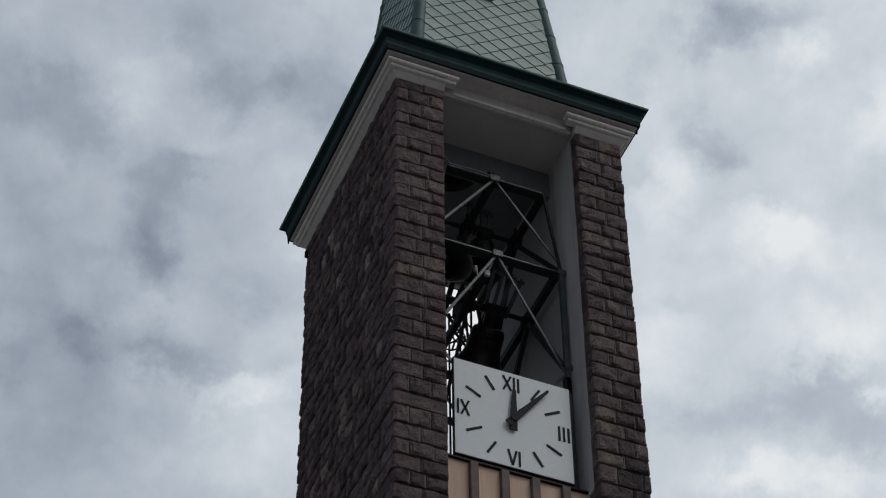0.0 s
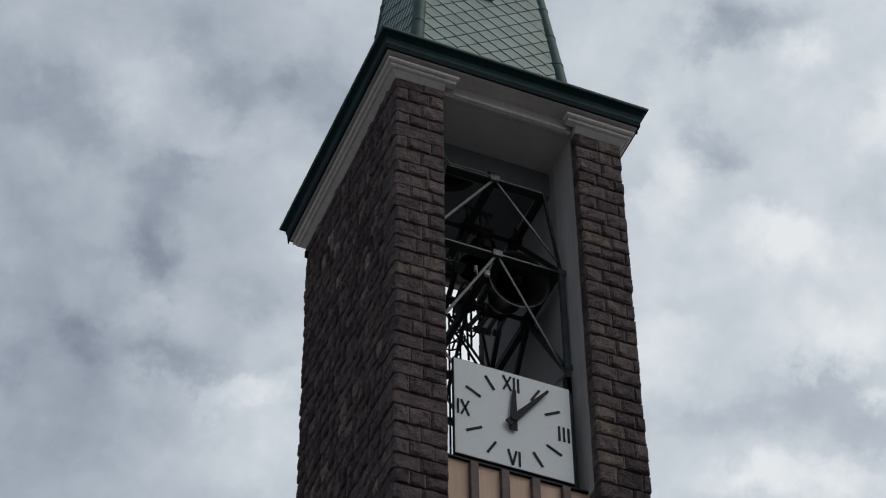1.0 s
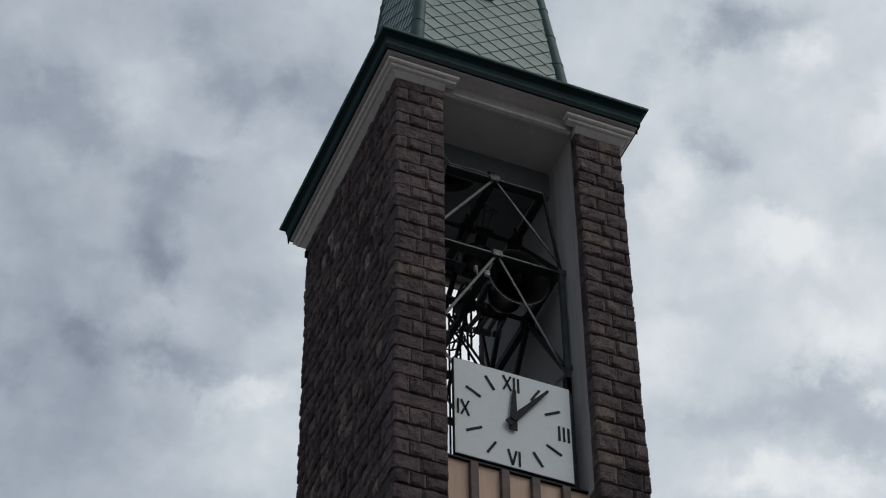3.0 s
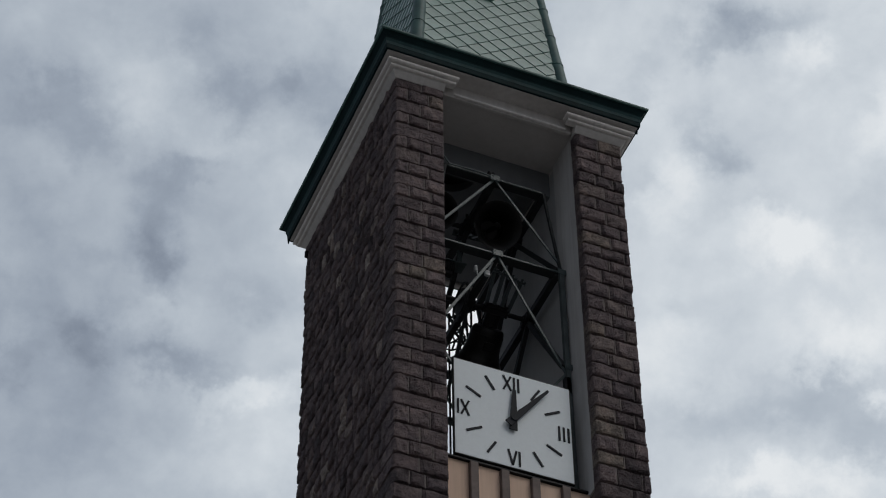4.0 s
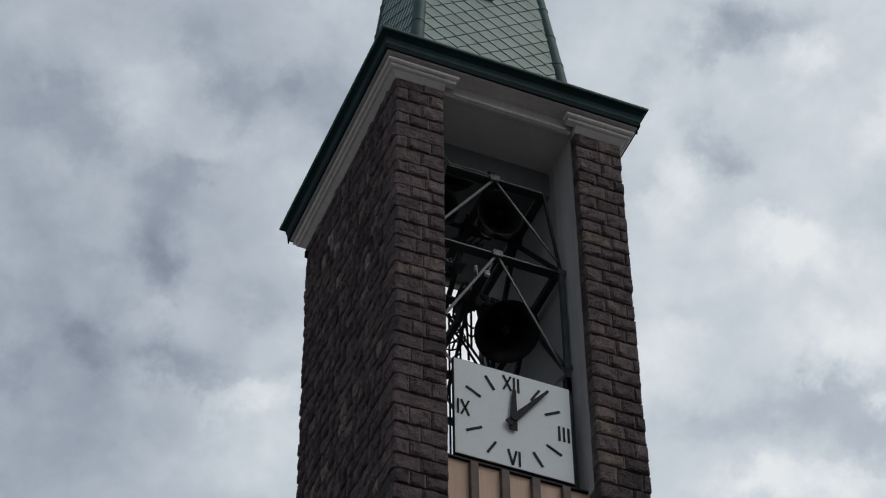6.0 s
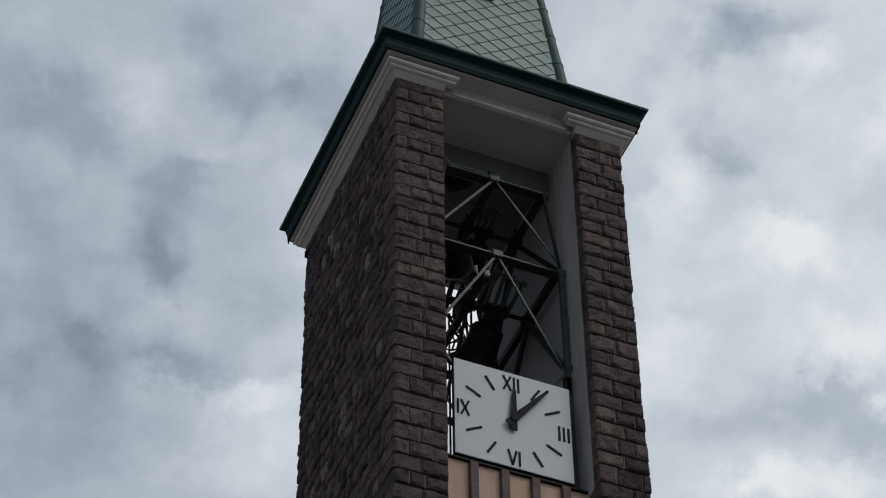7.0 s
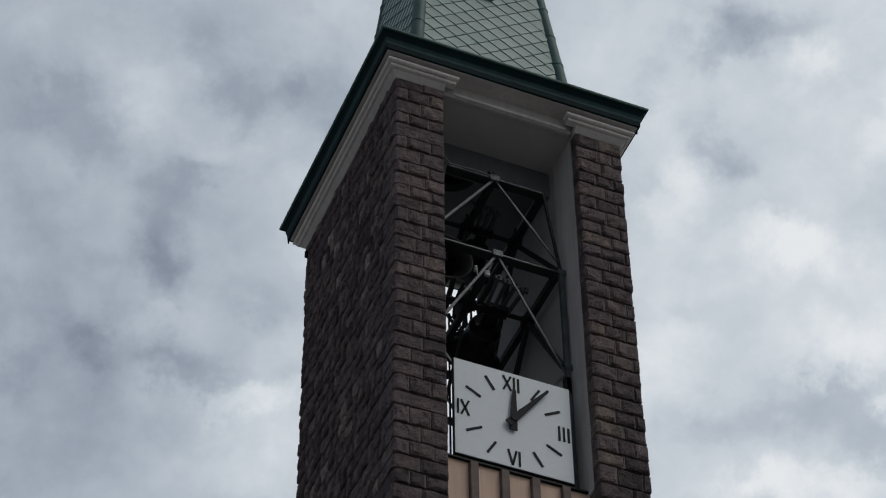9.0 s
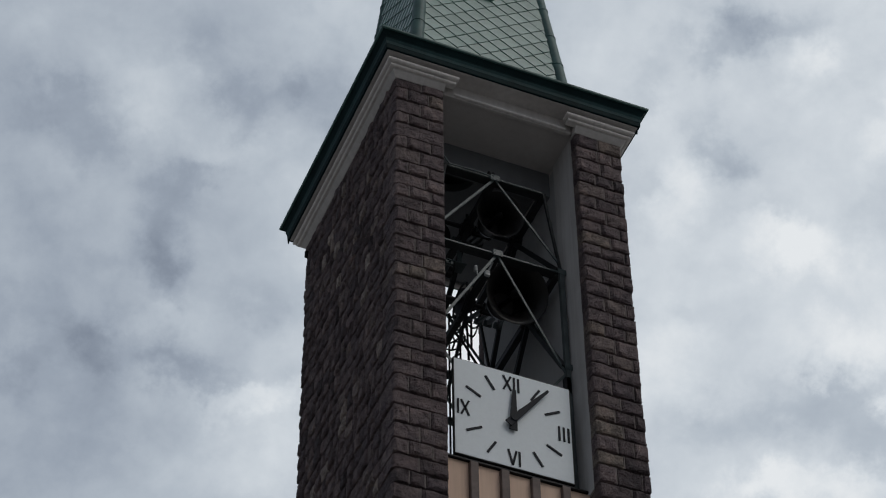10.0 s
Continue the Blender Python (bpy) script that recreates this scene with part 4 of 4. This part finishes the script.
            add_bar(bm, (x, 0.03 * math.cos(a), 0.03 * math.sin(a)), (x, wr * math.cos(a), wr * math.sin(a)), 0.010, 0.016, 0.002)
            part("spoke", bm, IRON, w)
    return b


def build_motor(at):
    m = thing("drive_motor", V(*at), "dark electric bell motor on a bracket of the frame", "motor")
    bm = bmesh.new()
    add_tube(bm, (-0.09, 0, 0), (0.07, 0, 0), 0.085, 18)
    for i in range(5):
        add_tube(bm, (-0.075 + 0.03 * i, 0, 0), (-0.063 + 0.03 * i, 0, 0), 0.098, 18)
    part("motor_body", bm, IRON, m, "", True)
    bm = bmesh.new()
    add_box(bm, (-0.1, -0.09, 0.07), (0.22, 0.09, 0.085), 0.003)
    add_bar(bm, (0.16, 0, 0.08), (0.16, 0, 0.55), 0.05, 0.05, 0.004)
    part("bracket", bm, STEEL, m)
    bm = bmesh.new()
    add_box(bm, (-0.06, -0.06, -0.15), (0.04, 0.02, -0.085), 0.008)
    part("terminal_box", bm, IRON, m)


def build_rope_stand():
    """Two poles behind the bells with a small rope sheave and hanging cables."""
    y = 2.2
    r = thing("rope_stand", V(1.66, y, -5.75), "dark iron stand with rope sheave and slack cables", "stand")
    o = V(1.66, y, -5.75)

    def put(name, bm, label="", parent=None):
        bmesh.ops.translate(bm, vec=-o, verts=bm.verts)
        return part(name, bm, IRON, parent or r, label)

    for x, top in ((1.74, -1.22), (1.592, -1.42)):
        bm = bmesh.new()
        add_bar(bm, V(x - 0.01, y, -5.75), V(x, y, top), 0.022, 0.02, 0.003)
        put("pole", bm)
    for a, b in (((1.592, y, -1.62), (1.74, y, -1.80)), ((1.74, y, -1.78), (2.20, y, -2.60)), ((1.592, y, -2.22), (1.74, y, -2.05)), ((1.592, y, -1.50), (1.74, y, -1.36))):
        bm = bmesh.new()
        add_bar(bm, V(*a), V(*b), 0.02, 0.02, 0.003)
        put("brace", bm)
    for x0, z0, x1, z1 in ((1.800, -0.95, 1.835, -2.15), (1.885, -0.95, 1.875, -1.95)):
        bm = bmesh.new()
        add_bar(bm, V(x0, y - 0.03, z0), V(x1, y - 0.03, z1), 0.026, 0.02, 0.003)
        put("pull_rod", bm, "thin dark pull rod")
    hub = V(1.655, y - 0.03, -1.90)
    turn = Matrix.Translation(hub) @ Matrix.Rotation(radians(40), 4, "Z")
    bm = bmesh.new()
    for i in range(28):
        a0, a1 = 2 * math.pi * i / 28, 2 * math.pi * (i + 1) / 28
        add_bar(bm, turn @ Vector((0, 0.14 * math.cos(a0), 0.14 * math.sin(a0))), turn @ Vector((0, 0.14 * math.cos(a1), 0.14 * math.sin(a1))), 0.018, 0.014, 0)
    wheel = put("sheave", bm, "spoked iron rope sheave")
    for i in range(5):
        a = 2 * math.pi * i / 5
        bm = bmesh.new()
        add_bar(bm, turn.translation, turn @ Vector((0, 0.138 * math.cos(a), 0.138 * math.sin(a))), 0.014, 0.02, 0)
        put("spoke", bm, "", wheel)
    for xa, za, xb, zb, sag in ((1.74, -1.24, 1.98, -1.30, 0.52), (1.74, -1.30, 2.06, -1.22, 0.36), (1.592, -1.44, 1.74, -1.26, 0.24)):
        bm = bmesh.new()
        pts = [V(xa + (xb - xa) * k / 14, y - 0.02 - 0.1 * k / 14, za + (zb - za) * k / 14 - sag * 4 * (k / 14) * (1 - k / 14)) for k in range(15)]
        for p, q in zip(pts, pts[1:]):
            add_bar(bm, p, q, 0.016, 0.016, 0)
        put("cable", bm, "slack black cable")
    bm = bmesh.new()
    add_bar(bm, V(1.74, y, -1.26), V(2.12, y - 0.1, -1.24), 0.02, 0.03, 0.003)
    put("cable_arm", bm)


def build_hook(at):
    h = thing("wall_hook", V(*at), "small black iron hook fixed under the cornice", "hook")
    bm = bmesh.new()
    add_bar(bm, (0.08, 0, 0.03), (0.005, 0, 0.03), 0.035, 0.03, 0.006)
    part("arm", bm, IRON, h)
    bm = bmesh.new()
    add_tube(bm, (0.015, 0, 0.045), (0.015, 0, -0.05), 0.022, 10)
    part("pin", bm, IRON, h)


build_wall("wall_west", 0.0, PW, True)
build_wall("wall_east", W - PW + 0.005, W + 0.02, False)
build_shell()
build_cornice()
build_spire()
build_clock()
build_frame()
build_rope_stand()
build_hook((-0.05, 3.02, -0.19))
build_motor((CX - 0.22, BY + 0.1, -1.42))
low_bell = build_bell("bell", (CX + 0.345, BY, Z_LOW), 0.40, 0.545, 0.345, 0.445, 0.45, "large dark bronze bell swinging below the lower steel beam", None, 0.03)
high_bell = build_bell("bell", (CX + 0.225, BY, Z_UP), 0.312, 0.41, 0.225, 0.435, 0.33, "smaller dark bronze bell swinging below the upper steel beam", None, -0.08)
low_bell_w = build_bell("bell", (CX - 0.57, BY, Z_LOW), 0.355, 0.49, 0.22, 0.57, 0.48, "dark bronze bell swinging half hidden behind the stone pier", 0.24)
high_bell_w = build_bell("bell", (CX - 0.53, BY, Z_UP), 0.25, 0.345, 0.24, 0.53, 0.42, "small dark bronze bell swinging high behind the stone pier", None)


# ---- what moves ----
def swing(t, peaks, rise):
    """The angle at t of a bell that stands at its front height at the given (time, degrees) peaks; rise shifts its middle."""
    for (t0, a0), (t1, a1) in zip(peaks, peaks[1:]):
        if t0 <= t <= t1:
            k = (t - t0) / (t1 - t0)
            return rise + (a0 + (a1 - a0) * k) * math.cos(2 * math.pi * k)
    return rise


def swing_rows(bell, peaks, rise):
    rows = []
    place = bell.location.copy()
    for i in range(101):
        t = i / 10
        rows.append((t, pose(*place, -swing(t, peaks, rise))))
    walk(bell, rows)


def motions():
    swing_rows(low_bell, [(-1.565, 93), (0.80, 92), (3.165, 90), (5.53, 88), (7.885, 86), (10.26, 84)], 0)
    swing_rows(high_bell, [(-0.57, 107), (1.55, 107), (3.67, 101), (5.78, 95), (7.8, 88), (9.81, 86), (11.8, 84)], 0)
    swing_rows(low_bell_w, [(-2.1, 92), (0.15, 92), (2.4, 92), (4.63, 92), (6.87, 92), (9.1, 92), (11.35, 92)], 0)
    swing_rows(high_bell_w, [(-1.32, 62), (0.5, 62), (2.32, 62), (4.14, 62), (5.96, 62), (7.78, 62), (9.6, 62), (11.42, 62)], 0)
    drift = []
    for t in (0.0, 2.5, 5.0, 7.5, 10.0):
        k = (t - 5.0) / 10.0
        drift.append((t, SKY_REST @ Matrix.Rotation(radians(-0.235 * k), 4, "Z") @ Matrix.Rotation(radians(-0.21 * k), 4, "X")))
    walk(backdrop, drift)


motions()
